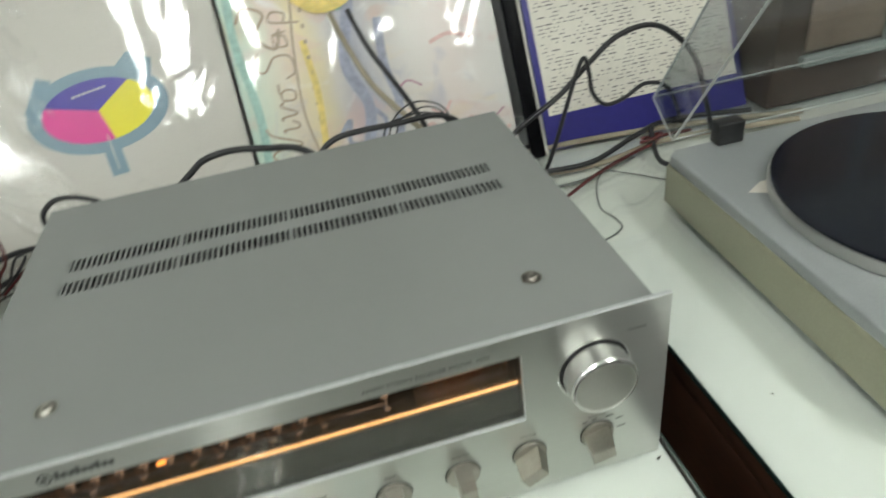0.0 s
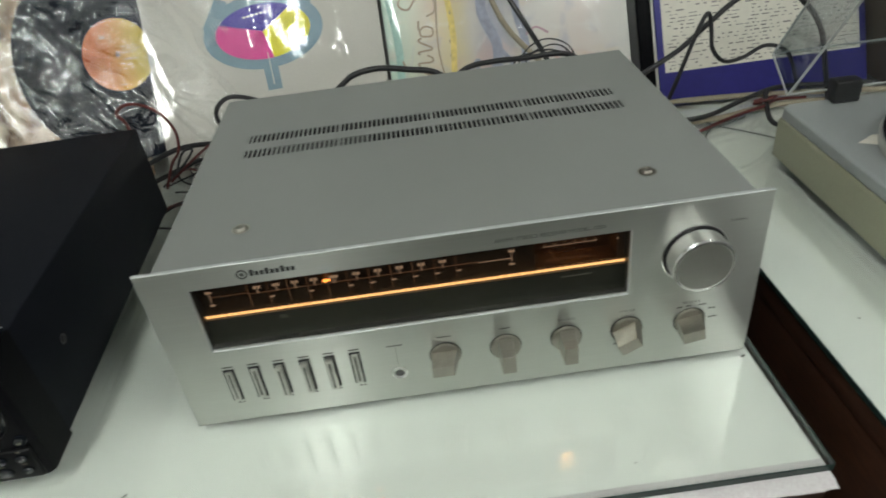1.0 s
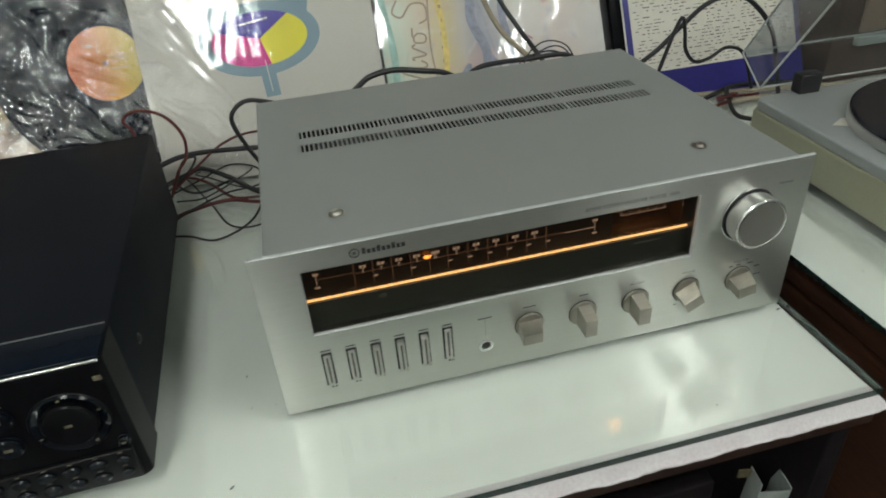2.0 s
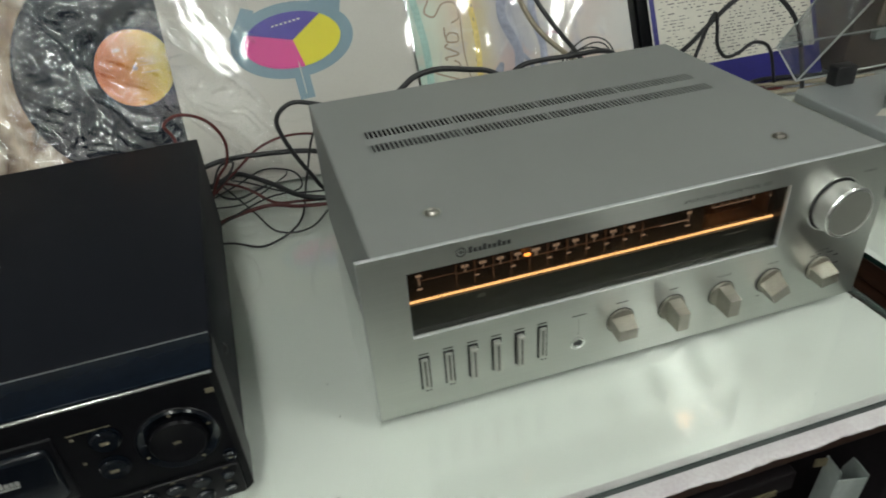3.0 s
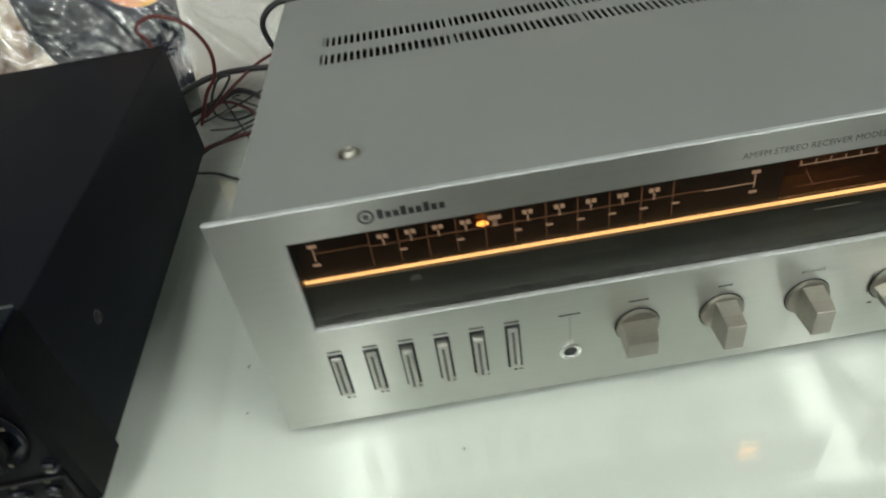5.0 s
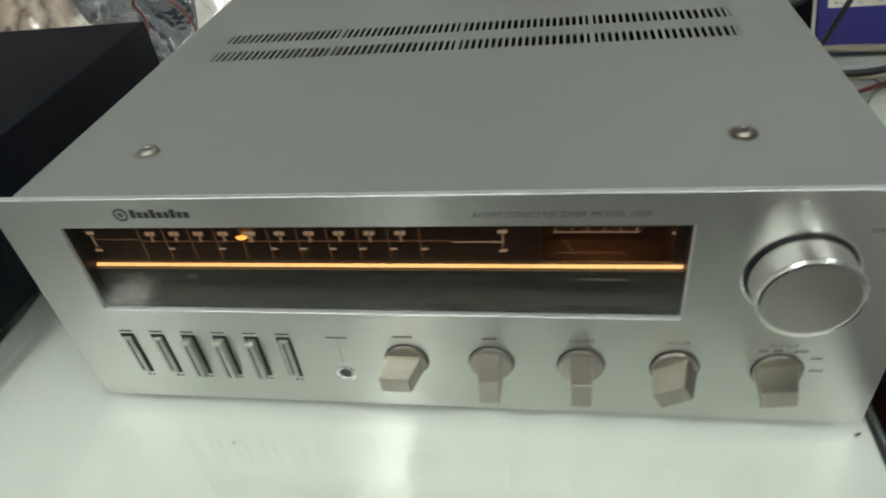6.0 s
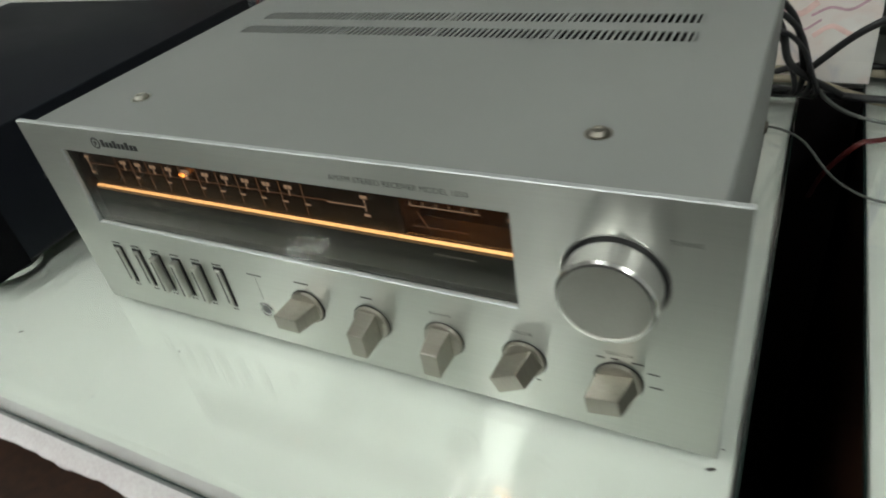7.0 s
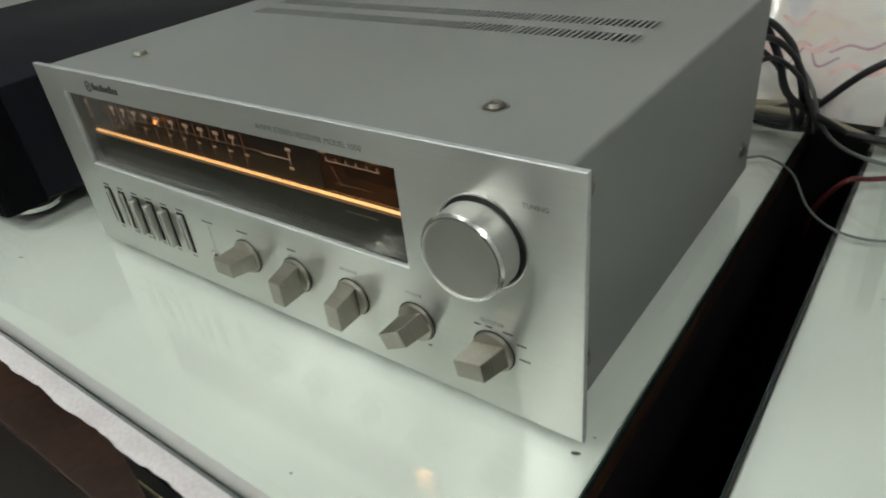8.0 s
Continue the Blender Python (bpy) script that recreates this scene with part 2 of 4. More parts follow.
M["label orange"] = banded("orange to yellow label", 0, [(-0.05, (0.50, 0.10, 0.012)), (-0.015, (0.56, 0.16, 0.015)), (0.012, (0.56, 0.28, 0.012)),
    (0.03, (0.55, 0.38, 0.010)), (0.05, (0.53, 0.40, 0.010))], warp=0.012, scale=40)
M["brown cover"] = banded("brown and cream picture", 0, [(0.0, (0.22, 0.12, 0.06)), (0.05, (0.30, 0.18, 0.10)), (0.075, (0.60, 0.52, 0.42)), (0.09, (0.13, 0.07, 0.04)), (0.105, (0.62, 0.53, 0.44)), (0.12, (0.10, 0.055, 0.035)), (0.14, (0.55, 0.44, 0.33)),
    (0.16, (0.30, 0.18, 0.10)), (0.22, (0.24, 0.14, 0.07)), (0.33, (0.22, 0.13, 0.07))], warp=0.10, scale=13,
    blots=[((0.66, 0.58, 0.48), 9, 0.54, 0.9), ((0.06, 0.035, 0.025), 17, 0.56, 0.9)])


# ---- mesh helpers ----
def mesh_of(name, bm, material):
    me = bpy.data.meshes.new(name)
    bm.normal_update()
    bm.to_mesh(me)
    bm.free()
    for k in (material if isinstance(material, (list, tuple)) else [material]):
        me.materials.append(M[k])
    return me


def part(name, bm, material, parent=None, label="", at=None):
    """One mesh object, as a part under parent (in the parent's space) or as a thing."""
    ob = new(name, mesh_of(name, bm, material))
    if parent is not None:
        ob.parent = parent
    if at is not None:
        ob.matrix_basis = at
    if label:
        ob["label"] = label
    return ob


def thing(name, label, category, m=None, group="", kind=""):
    ob = new(name)
    ob.empty_display_size = 0.05
    if m is not None:
        ob.matrix_basis = m
    return tagged(ob, label, category, group, kind)


def smooth(bm, angle=35):
    for f in bm.faces:
        f.smooth = True
    for e in bm.edges:
        if len(e.link_faces) == 2 and e.calc_face_angle(0) > radians(angle):
            e.smooth = False
    return bm


def box(x0, x1, y0, y1, z0, z1, bevel=0.0, segments=2, bm=None):
    own = bm is None
    b = bmesh.new()
    bmesh.ops.create_cube(b, size=1)
    for v in b.verts:
        v.co = Vector(((x0 + x1) / 2 + v.co.x * (x1 - x0), (y0 + y1) / 2 + v.co.y * (y1 - y0), (z0 + z1) / 2 + v.co.z * (z1 - z0)))
    if bevel:
        bmesh.ops.bevel(b, geom=b.edges[:], offset=bevel, segments=segments, affect="EDGES", profile=0.5)
        smooth(b, 50)
    if own:
        return b
    return join(bm, b)


def join(bm, other, m=None):
    me = bpy.data.meshes.new("tmp")
    other.to_mesh(me)
    other.free()
    if m is not None:
        me.transform(m)
    bm.from_mesh(me)
    bpy.data.meshes.remove(me)
    return bm


def lathe(profile, steps=40, axis="z"):
    """Turn (radius, height) pairs round an axis; radius 0 closes."""
    bm = bmesh.new()
    rings = []
    for r, h in profile:
        if r <= 1e-6:
            rings.append([bm.verts.new((0, 0, h))])
        else:
            rings.append([bm.verts.new((r * math.cos(2 * math.pi * i / steps), r * math.sin(2 * math.pi * i / steps), h)) for i in range(steps)])
    for a, b in zip(rings, rings[1:]):
        for i in range(steps):
            j = (i + 1) % steps
            if len(a) == 1 and len(b) > 1:
                bm.faces.new((a[0], b[i], b[j]))
            elif len(b) == 1 and len(a) > 1:
                bm.faces.new((a[i], b[0], a[j]))
            elif len(a) > 1:
                bm.faces.new((a[i], b[i], b[j], a[j]))
    bmesh.ops.recalc_face_normals(bm, faces=bm.faces[:])
    smooth(bm, 32)
    if axis == "-y":
        bmesh.ops.rotate(bm, verts=bm.verts[:], cent=(0, 0, 0), matrix=Matrix.Rotation(radians(90), 3, "X"))
    return bm


def spline(points, per=8):
    """Points along a Catmull-Rom curve."""
    p = [Vector(q) for q in points]
    p = [p[0] * 2 - p[1]] + p + [p[-1] * 2 - p[-2]]
    out = []
    for i in range(1, len(p) - 2):
        a, b, c, d = p[i - 1:i + 3]
        for k in range(per):
            t = k / per
            out.append(0.5 * ((2 * b) + (c - a) * t + (2 * a - 5 * b + 4 * c - d) * t * t + (3 * b - a - 3 * c + d) * t ** 3))
    return out + [p[-2]]


def tube(points, radius, sides=8, per=8, flat=1.0):
    """A cable along a smooth curve, with closed ends."""
    path = spline(points, per)
    bm = bmesh.new()
    rings = []
    up = Vector((0.1, 0.2, 1)).normalized()
    for i, q in enumerate(path):
        d = (path[min(i + 1, len(path) - 1)] - path[max(i - 1, 0)]).normalized()
        s = d.cross(up)
        s = s.normalized() if s.length > 1e-4 else Vector((1, 0, 0))
        u = s.cross(d).normalized()
        up = u
        rings.append([bm.verts.new(q + radius * (math.cos(a) * s + flat * math.sin(a) * u)) for a in (2 * math.pi * k / sides for k in range(sides))])
    for a, b in zip(rings, rings[1:]):
        for k in range(sides):
            bm.faces.new((a[k], a[(k + 1) % sides], b[(k + 1) % sides], b[k]))
    bm.faces.new(rings[0])
    bm.faces.new(rings[-1])
    bmesh.ops.recalc_face_normals(bm, faces=bm.faces[:])
    return smooth(bm, 60)


def outline(points, height, bevel=0.0):
    """A plate from an outline in x and y, raised to height."""
    bm = bmesh.new()
    f = bm.faces.new([bm.verts.new((x, y, 0)) for x, y in points])
    got = bmesh.ops.extrude_face_region(bm, geom=[f])
    bmesh.ops.translate(bm, verts=[v for v in got["geom"] if isinstance(v, bmesh.types.BMVert)], vec=(0, 0, height))
    bmesh.ops.recalc_face_normals(bm, faces=bm.faces[:])
    if bevel:
        top = [e for e in bm.edges if all(abs(v.co.z - height) < 1e-6 for v in e.verts)]
        bmesh.ops.bevel(bm, geom=top, offset=bevel, segments=2, affect="EDGES", profile=0.5)
    return bm


def lettering(text, size, shear=0.0, depth=0.0):
    """Letters of the built-in font as a bmesh, from the left end of the base line, in x and y."""
    cu = bpy.data.curves.new("text", "FONT")
    cu.body, cu.size, cu.shear, cu.resolution_u, cu.extrude = text, size, shear, 2, depth
    ob = bpy.data.objects.new("text", cu)
    scene.collection.objects.link(ob)
    me = bpy.data.meshes.new_from_object(ob.evaluated_get(bpy.context.evaluated_depsgraph_get()))
    bm = bmesh.new()
    bm.from_mesh(me)
    bpy.data.objects.remove(ob)
    bpy.data.meshes.remove(me)
    return bm


FRONT = Matrix.Rotation(radians(90), 4, "X")     # x right, y up on a face that looks to -y


# ---- the room ----
X0, X1, Y0 = -2.6, 3.0, -3.2
tagged(part("floor", box(X0, X1, Y0, WALL_BACK, FLOOR - 0.1, FLOOR), "floor"), "brown tiled shop floor", "floor", kind="structure")
tagged(part("ceiling", box(X0, X1, Y0, WALL_BACK, CEILING, CEILING + 0.1), "ceiling"), "white painted ceiling with strip lights", "ceiling", kind="structure")
tagged(part("wall_back", box(X0, X1, WALL_BACK, WALL_BACK + 0.1, FLOOR, CEILING), "wall"), "plain pale wall behind the tables", "wall", kind="structure")
tagged(part("wall_front", box(X0, X1, Y0 - 0.1, Y0, FLOOR, CEILING), "wall"), "plain pale shop wall", "wall", kind="structure")
tagged(part("wall_left", box(X0 - 0.1, X0, Y0, WALL_BACK, FLOOR, CEILING), "wall"), "plain pale shop wall", "wall", kind="structure")
tagged(part("wall_right", box(X1, X1 + 0.1, Y0, WALL_BACK, FLOOR, CEILING), "wall"), "plain pale shop wall", "wall", kind="structure")

M["tube"] = glow("fluorescent tube", TUBE_COLOUR, TUBE_LIGHT)


def ceiling_light(x, y, turn, tubes):
    t = thing("ceiling_light", f"white {'three' if tubes == 3 else 'two'}-tube fluorescent strip light on the ceiling", "ceiling light", pose(x, y, CEILING, 0, 0, turn), "strip lights")
    part("housing", box(-0.63, 0.63, -0.05 * tubes, 0.05 * tubes, -0.05, -0.001, 0.006), "wall", t)
    for dy in [0.070 * (k - (tubes - 1) / 2) for k in range(tubes)]:
        bm = lathe([(0, -0.6), (0.013, -0.6), (0.013, 0.6), (0, 0.6)], 16)
        bmesh.ops.rotate(bm, verts=bm.verts[:], cent=(0, 0, 0), matrix=Matrix.Rotation(radians(90), 3, "Y"))
        part("tube", bm, "tube", t, "glowing white fluorescent tube", Matrix.Translation((0, dy, -0.075)))
        for sx in (-0.61, 0.61):
            part("lamp_holder", box(sx - 0.01, sx + 0.01, dy - 0.015, dy + 0.015, -0.092, -0.05, 0.003), "wall", t)


for q in LIGHTS:
    ceiling_light(*q)


# ---- the two tables ----
def cloth_edge(x0, x1, y, drop, seed):
    """The folded, frayed front edge of the cloth."""
    rnd = random.Random(seed)
    bm = bmesh.new()
    n = int((x1 - x0) / 0.006)
    rows = []
    low = drop
    for i in range(n + 1):
        x = x0 + (x1 - x0) * i / n
        low += (drop - low) * 0.3 + rnd.uniform(-0.0011, 0.0011)
        w = 0.0007 * math.sin(x * 90 + seed) + rnd.uniform(-0.0006, 0.0006)
        rows.append([bm.verts.new(c) for c in ((x, y + 0.025, -0.0065), (x, y + 0.004, -0.0068 + w * 0.2), (x, y - 0.001 + w, -0.009),
                                               (x, y - 0.003 + w, -0.007 - low * 0.5), (x, y - 0.001 + w * 1.5, -0.007 - low), (x, y + 0.003, -0.0075 - low * 0.92))])
    for a, b in zip(rows, rows[1:]):
        for k in range(5):
            bm.faces.new((a[k], a[k + 1], b[k + 1], b[k]))
    for f in bm.faces:
        f.smooth = True
    return bm


def table(x0, x1, y0, y1, seed, label, gx0, gx1, gy0):
    t = thing("table", label, "table")
    part("board", box(x0 + 0.002, x1 - 0.0005, y0 + 0.006, y1, -0.034, -0.0085, 0.002), "wood", t)
    part("tablecloth", box(x0, x1, y0 + 0.02, y1, -0.0084, -0.0064, 0.0008), "cloth", t, "off-white cloth under the glass")
    part("cloth_edge", cloth_edge(x0, x1, y0, 0.0048, seed), "fringe", t, "frayed white cloth edge")
    g = part("glass_top", box(gx0, gx1, gy0, y1 - 0.01, -0.0060, 0.0), "glass", t, "clear glass sheet with dark green edge")
    g.visible_shadow = False
    part("glass_edge", box(gx0, gx1, gy0 - 0.0012, gy0 - 0.0002, -0.0058, -0.0002), "glass edge", t)
    part("glass_edge", box(gx1 + 0.0002, gx1 + 0.0012, gy0, y1 - 0.01, -0.0058, -0.0002), "glass edge", t)
    part("glass_edge", box(gx0 - 0.0012, gx0 - 0.0002, gy0, y1 - 0.01, -0.0058, -0.0002), "glass edge", t)
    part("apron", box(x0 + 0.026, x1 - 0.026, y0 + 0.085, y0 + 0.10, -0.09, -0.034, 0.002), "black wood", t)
    # the right-hand side goes near-black, the gap's shade put into its colour
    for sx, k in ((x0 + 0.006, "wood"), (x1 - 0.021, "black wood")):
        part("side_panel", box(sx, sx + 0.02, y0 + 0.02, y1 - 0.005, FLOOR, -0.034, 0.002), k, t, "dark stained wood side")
    part("shelf", box(x0 + 0.026, x1 - 0.026, y0 + 0.05, y1 - 0.02, -0.42, -0.40, 0.002), "wood", t)
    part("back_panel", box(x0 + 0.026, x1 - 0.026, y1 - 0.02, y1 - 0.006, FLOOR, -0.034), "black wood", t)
    return t


main_table = table(-1.30, 0.459, -0.1235, 0.63, 3, "glass-topped table with white cloth and dark wooden sides", -1.29, 0.4605, -0.113)
table(0.518, 1.75, -0.150, 0.63, 8, "second glass-topped table with white cloth", 0.5165, 1.74, -0.135)
tagged(part("filler_board", box(0.4605, 0.5175, 0.500, 0.63, -0.030, -0.007, 0.001), "cloth"), "white board closing the gap between tables", "board")
# added board that keeps the gap between the tables dark
part("gap_backing", box(0.4595, 0.5175, 0.482, 0.497, FLOOR, -0.012), "black wood", main_table, "added near-black board darkening the gap at the back")


# ---- the receiver ----
W, ZB, ZT = 0.450, 0.0040, 0.1555
BX0, BX1, BZ, BY = 0.0110, 0.4400, 0.1540, 0.3185
DX0, DX1, DZ0, DZ1 = 0.0340, 0.3493, 0.0798, 0.1374
receiver = thing("stereo_receiver", "silver stereo receiver with amber lit tuning dial on a glass table", "receiver")


def holed_plate(x0, x1, z0, z1, y0, y1, hole):
    """A front plate with one rectangular opening and a thin bevel, facing -y."""
    hx0, hx1, hz0, hz1 = hole
    bm = bmesh.new()
    b = 0.0005
    def ring(u0, u1, w0, w1, y):
        return [bm.verts.new(c) for c in ((u0, y, w0), (u1, y, w0), (u1, y, w1), (u0, y, w1))]
    loops = [ring(x0, x1, z0, z1, y1), ring(x0, x1, z0, z1, y0 + b), ring(x0 + b, x1 - b, z0 + b, z1 - b, y0),
             ring(hx0 - 0.0005, hx1 + 0.0005, hz0 - 0.0005, hz1 + 0.0005, y0), ring(hx0, hx1, hz0, hz1, y0 + 0.0005), ring(hx0, hx1, hz0, hz1, y1)]
    for k, (a, c) in enumerate(zip(loops, loops[1:] + loops[:1])):
        for i in range(4):
            f = bm.faces.new((a[i], a[(i + 1) % 4], c[(i + 1) % 4], c[i]))
            f.material_index = 0 if k == 2 else 1
    bmesh.ops.recalc_face_normals(bm, faces=bm.faces[:])
    return bm


part("front_panel", holed_plate(0, W, ZB, ZT, 0.0, 0.0032, (DX0, DX1, DZ0, DZ1)), ["panel", "highlight edge"], receiver, "brushed aluminium front panel")


def shell(y0, y1, cut=None):
    """A stretch of the folded cover between y0 and y1; cut leaves the top open from cut[0] to cut[1]."""
    r, t = 0.0022, 0.0010
    def prof(g):
        out = [(BX0 + g, 0.014)]
        for k in range(9):
            a = radians(180 - 11.25 * k)
            out.append((BX0 + r + (r - g) * math.cos(a), BZ - r + (r - g) * math.sin(a)))
        return out
    left_o, left_i = prof(0), prof(t)
    runs = []
    mirror = lambda q: [(BX0 + BX1 - x, z) for x, z in q]
    if cut:
        lo, li = left_o + [(cut[0], BZ)], left_i + [(cut[0], BZ - t)]
        ro, ri = mirror(left_o) + [(cut[1], BZ)], mirror(left_i) + [(cut[1], BZ - t)]
        runs = [(lo, li), (ro, ri)]
    else:
        runs = [(left_o + mirror(left_o)[::-1], left_i + mirror(left_i)[::-1])]
    bm = bmesh.new()
    for o, i in runs:
        loop = o + i[::-1]
        a = [bm.verts.new((x, y0, z)) for x, z in loop]
        b = [bm.verts.new((x, y1, z)) for x, z in loop]
        n = len(loop)
        for k in range(n):
            bm.faces.new((a[k], a[(k + 1) % n], b[(k + 1) % n], b[k]))
        m = len(o)
        for k in range(m - 1):
            for q in (a, b):
                bm.faces.new((q[k], q[k + 1], q[n - 2 - k], q[n - 1 - k]))
    bmesh.ops.recalc_face_normals(bm, faces=bm.faces[:])
    return bm


VX0, VX1 = 0.0490, 0.3990
ROWS = ((0.1705, 0.1870), (0.2020, 0.2190))
cover = bmesh.new()
ys = [0.0033, ROWS[0][0], ROWS[0][1], ROWS[1][0], ROWS[1][1], BY]
for k in range(5):
    join(cover, shell(ys[k], ys[k + 1], (VX0, VX1) if k in (1, 3) else None))
SLOTS = 80
pitch = (VX1 - VX0) / SLOTS
bmesh.ops.remove_doubles(cover, verts=cover.verts[:], dist=1e-5)
cover = part("cover", cover, "cover", receiver, "silver grey painted steel cover with two rows of slots")
slats = {h: mesh_of("slat", box(-h, h, -0.0086, 0.0086, -0.001, 0.0), "cover") for h in (pitch * 0.21, pitch * 0.36)}
for y0, y1 in ROWS:
    for i in range(SLOTS + 1):
        o = new("slat", slats[pitch * (0.21 if i % 20 else 0.36)])
        o.parent, o.matrix_basis = cover, Matrix.Translation((VX0 + i * pitch, (y0 + y1) / 2, BZ))
part("chassis", box(BX0 + 0.003, BX1 - 0.003, 0.0050, BY - 0.004, 0.012, 0.070), "inside", receiver)
part("back_panel", box(BX0 + 0.0015, BX1 - 0.0015, BY - 0.004, BY - 0.002, 0.012, BZ - 0.0015), "black", receiver)
part("transformer", box(0.06, 0.16, 0.15, 0.26, 0.0705, 0.125, 0.004), "inside", receiver)
for i in range(9):
    part("heat_sink_fin", box(0.24 + i * 0.016, 0.243 + i * 0.016, 0.16, 0.24, 0.0705, 0.128), "inside", receiver)
for x, y in ((0.05, 0.035), (0.40, 0.035), (0.05, 0.29), (0.40, 0.29)):
    part("foot", lathe([(0, 0.0005), (0.012, 0.0005), (0.013, 0.002), (0.0145, 0.012), (0, 0.012)], 20), "black", receiver, at=Matrix.Translation((x, y, 0)))


def screw_head(r, h):
    bm = lathe([(0, h * 0.75), (r * 0.35, h * 0.75), (r * 0.45, h), (r * 0.72, h), (r, h * 0.35), (r, 0), (r * 1.35, 0.0002), (r * 1.35, -0.0003)], 24)
    box(-r * 0.5, r * 0.5, -r * 0.09, r * 0.09, h * 0.6, h * 0.78, bm=bm)
    return bm


part("screw", screw_head(0.0052, 0.0024), "pale screw", receiver, "pale nickel cover screw", Matrix.Translation((0.0680, 0.0480, BZ)))
for m in (pose(0.3764, 0.0508, BZ, 0, 0, 40), pose(BX1, 0.020, 0.137, 0, 90, 0), pose(BX1, 0.020, 0.040, 0, 90, 0), pose(BX1, 0.295, 0.040, 0, 90, 0),
          pose(BX0, 0.020, 0.137, 0, -90, 0), pose(BX0, 0.020, 0.040, 0, -90, 0)):
    part("screw", screw_head(0.0052, 0.0024), "screw", receiver, "dull nickel cover screw", m)

# dial: a recessed tray with backing, light strip, marks, and a smoked window
DY, MY = 0.0128, 0.0078
bm = bmesh.new()
for c in ((DX0 - 0.004, DX0, 0.0043, DY, DZ0 - 0.004, DZ1 + 0.004), (DX1, DX1 + 0.004, 0.0043, DY, DZ0 - 0.004, DZ1 + 0.004),
          (DX0, DX1, 0.0043, DY, DZ0 - 0.004, DZ0), (DX0, DX1, 0.0043, DY, DZ1, DZ1 + 0.004)):
    box(*c, bm=bm)
dial = part("tuning_dial", bm, "black", receiver, "recessed dark tuning dial")
MX0, MX1 = 0.2815, 0.3440
part("dial_back", box(DX0 - 0.004, MX0, DY, DY + 0.002, 0.1046, DZ1 + 0.004), "dial back", dial, "dark brown backing with amber marks")
part("dial_back", box(MX1, DX1 + 0.004, DY, DY + 0.002, 0.1046, DZ1 + 0.004), "dial back", dial)
bm = bmesh.new()
for c in ((MX0 - 0.002, MX0, DY + 0.0021, 0.034, 0.1046, 0.1400), (MX1, MX1 + 0.002, DY + 0.0021, 0.034, 0.1046, 0.1400), (MX0, MX1, 0.032, 0.034, 0.1046, 0.1400),
          (MX0, MX1, DY + 0.0021, 0.032, 0.1375, 0.1400), (MX0, MX1, DY + 0.0021, 0.032, 0.1030, 0.1046)):
    box(*c, bm=bm)
part("meter_box", bm, "warm box", dial, "lit brown meter box")
for k in (0, 1):
    part("meter_lamp", box(0.3030, 0.3170, 0.0215 + 0.005 * k, 0.0240 + 0.005 * k, 0.1340, 0.1362, 0.0004), "lamp", dial, "small warm lamp")
part("lower_plate", box(DX0 - 0.004, DX1 + 0.004, DY - 0.0035, DY + 0.002, DZ0 - 0.004, 0.1025), "dial low", dial, "smoky black lower plate")
part("light_strip", box(0.0310, 0.3525, DY - 0.0015, DY - 0.0002, 0.1030, 0.1043), "lit line", dial, "glowing amber light strip")
w = part("window", box(DX0 - 0.0002, DX1 + 0.0002, 0.0018, 0.0032, DZ0 - 0.0002, DZ1 + 0.0002), "dial glass", dial, "smoked clear dial window")
w.visible_shadow = False
MARKS = [0.0806 + 0.01362 * i if i < 5 else 0.1365 + 0.01562 * (i - 5) for i in range(11)]


def flat(x0, x1, z0, z1, y, h=0.0003):
    return box(x0, x1, y - h, y, z0, z1)


sp = part("scale_pane", box(DX0 + 0.0004, MX0 - 0.0005, MY + 0.0003, MY + 0.0010, 0.1062, DZ1 + 0.0015), "scale glass", dial, "clear pane printed with the tuning scale")
sp.visible_shadow = False


def scale_x(x):
    return 0.0440 + (x - 0.046) * 1.0055


def mark(kind, x0, x1, z0, z1, material="lit mark"):
    return part(kind, flat(scale_x(x0), scale_x(x1), z0 + 0.0026, z1 + 0.0026, MY), material, dial)


mark("scale_line", 0.046, 0.0735, 0.1216, 0.1219, "dim mark")
mark("scale_line", 0.0735, 0.2399, 0.1204, 0.1208, "dim mark")
mark("scale_line", 0.2399, 0.2646, 0.1196, 0.1202, "lit mark")
for x in (0.046, 0.2646):
    mark("band_mark", x - 0.0003, x + 0.0003, 0.117, 0.1245)
    mark("band_mark", x - 0.0022, x + 0.0022, 0.1252, 0.1272)
    mark("band_mark", x - 0.0020, x + 0.0020, 0.1138, 0.1154)
for i, x in enumerate(MARKS):
    mark("scale_number", x - 0.0026, x - 0.0003, 0.1243, 0.1268)
    mark("scale_number", x + 0.0003, x + 0.0026, 0.1243, 0.1268)
    mark("scale_tick", x - 0.0004, x + 0.0004, 0.1200, 0.1238)
for i in range(11):
    x = 0.0737 + 0.0143 * i if i < 5 else 0.1453 + 0.01576 * (i - 5)
    x = min(x, 0.2399)
    mark("divider", x - 0.00022, x + 0.00022, 0.1085, 0.1300, "dim mark")
    if i % 2 or i > 4:
        mark("scale_number", x - 0.0004, x + 0.0034, 0.1150, 0.1162)
part("pointer", lathe([(0, -0.0006), (0.0022, -0.0005), (0.0027, 0.0003), (0.0018, 0.0012), (0, 0.0014)], 16, "-y"), "pointer", dial, "glowing orange pointer", Matrix.Translation((scale_x(0.1299), MY + 0.0022, 0.1240)) @ Matrix.Diagonal((1.15, 1, 0.52, 1)))
meter = part("meter_pane", flat(MX0, MX1, 0.1047, DZ1, DY + 0.0006), "dial glass", dial, "smoked meter window")
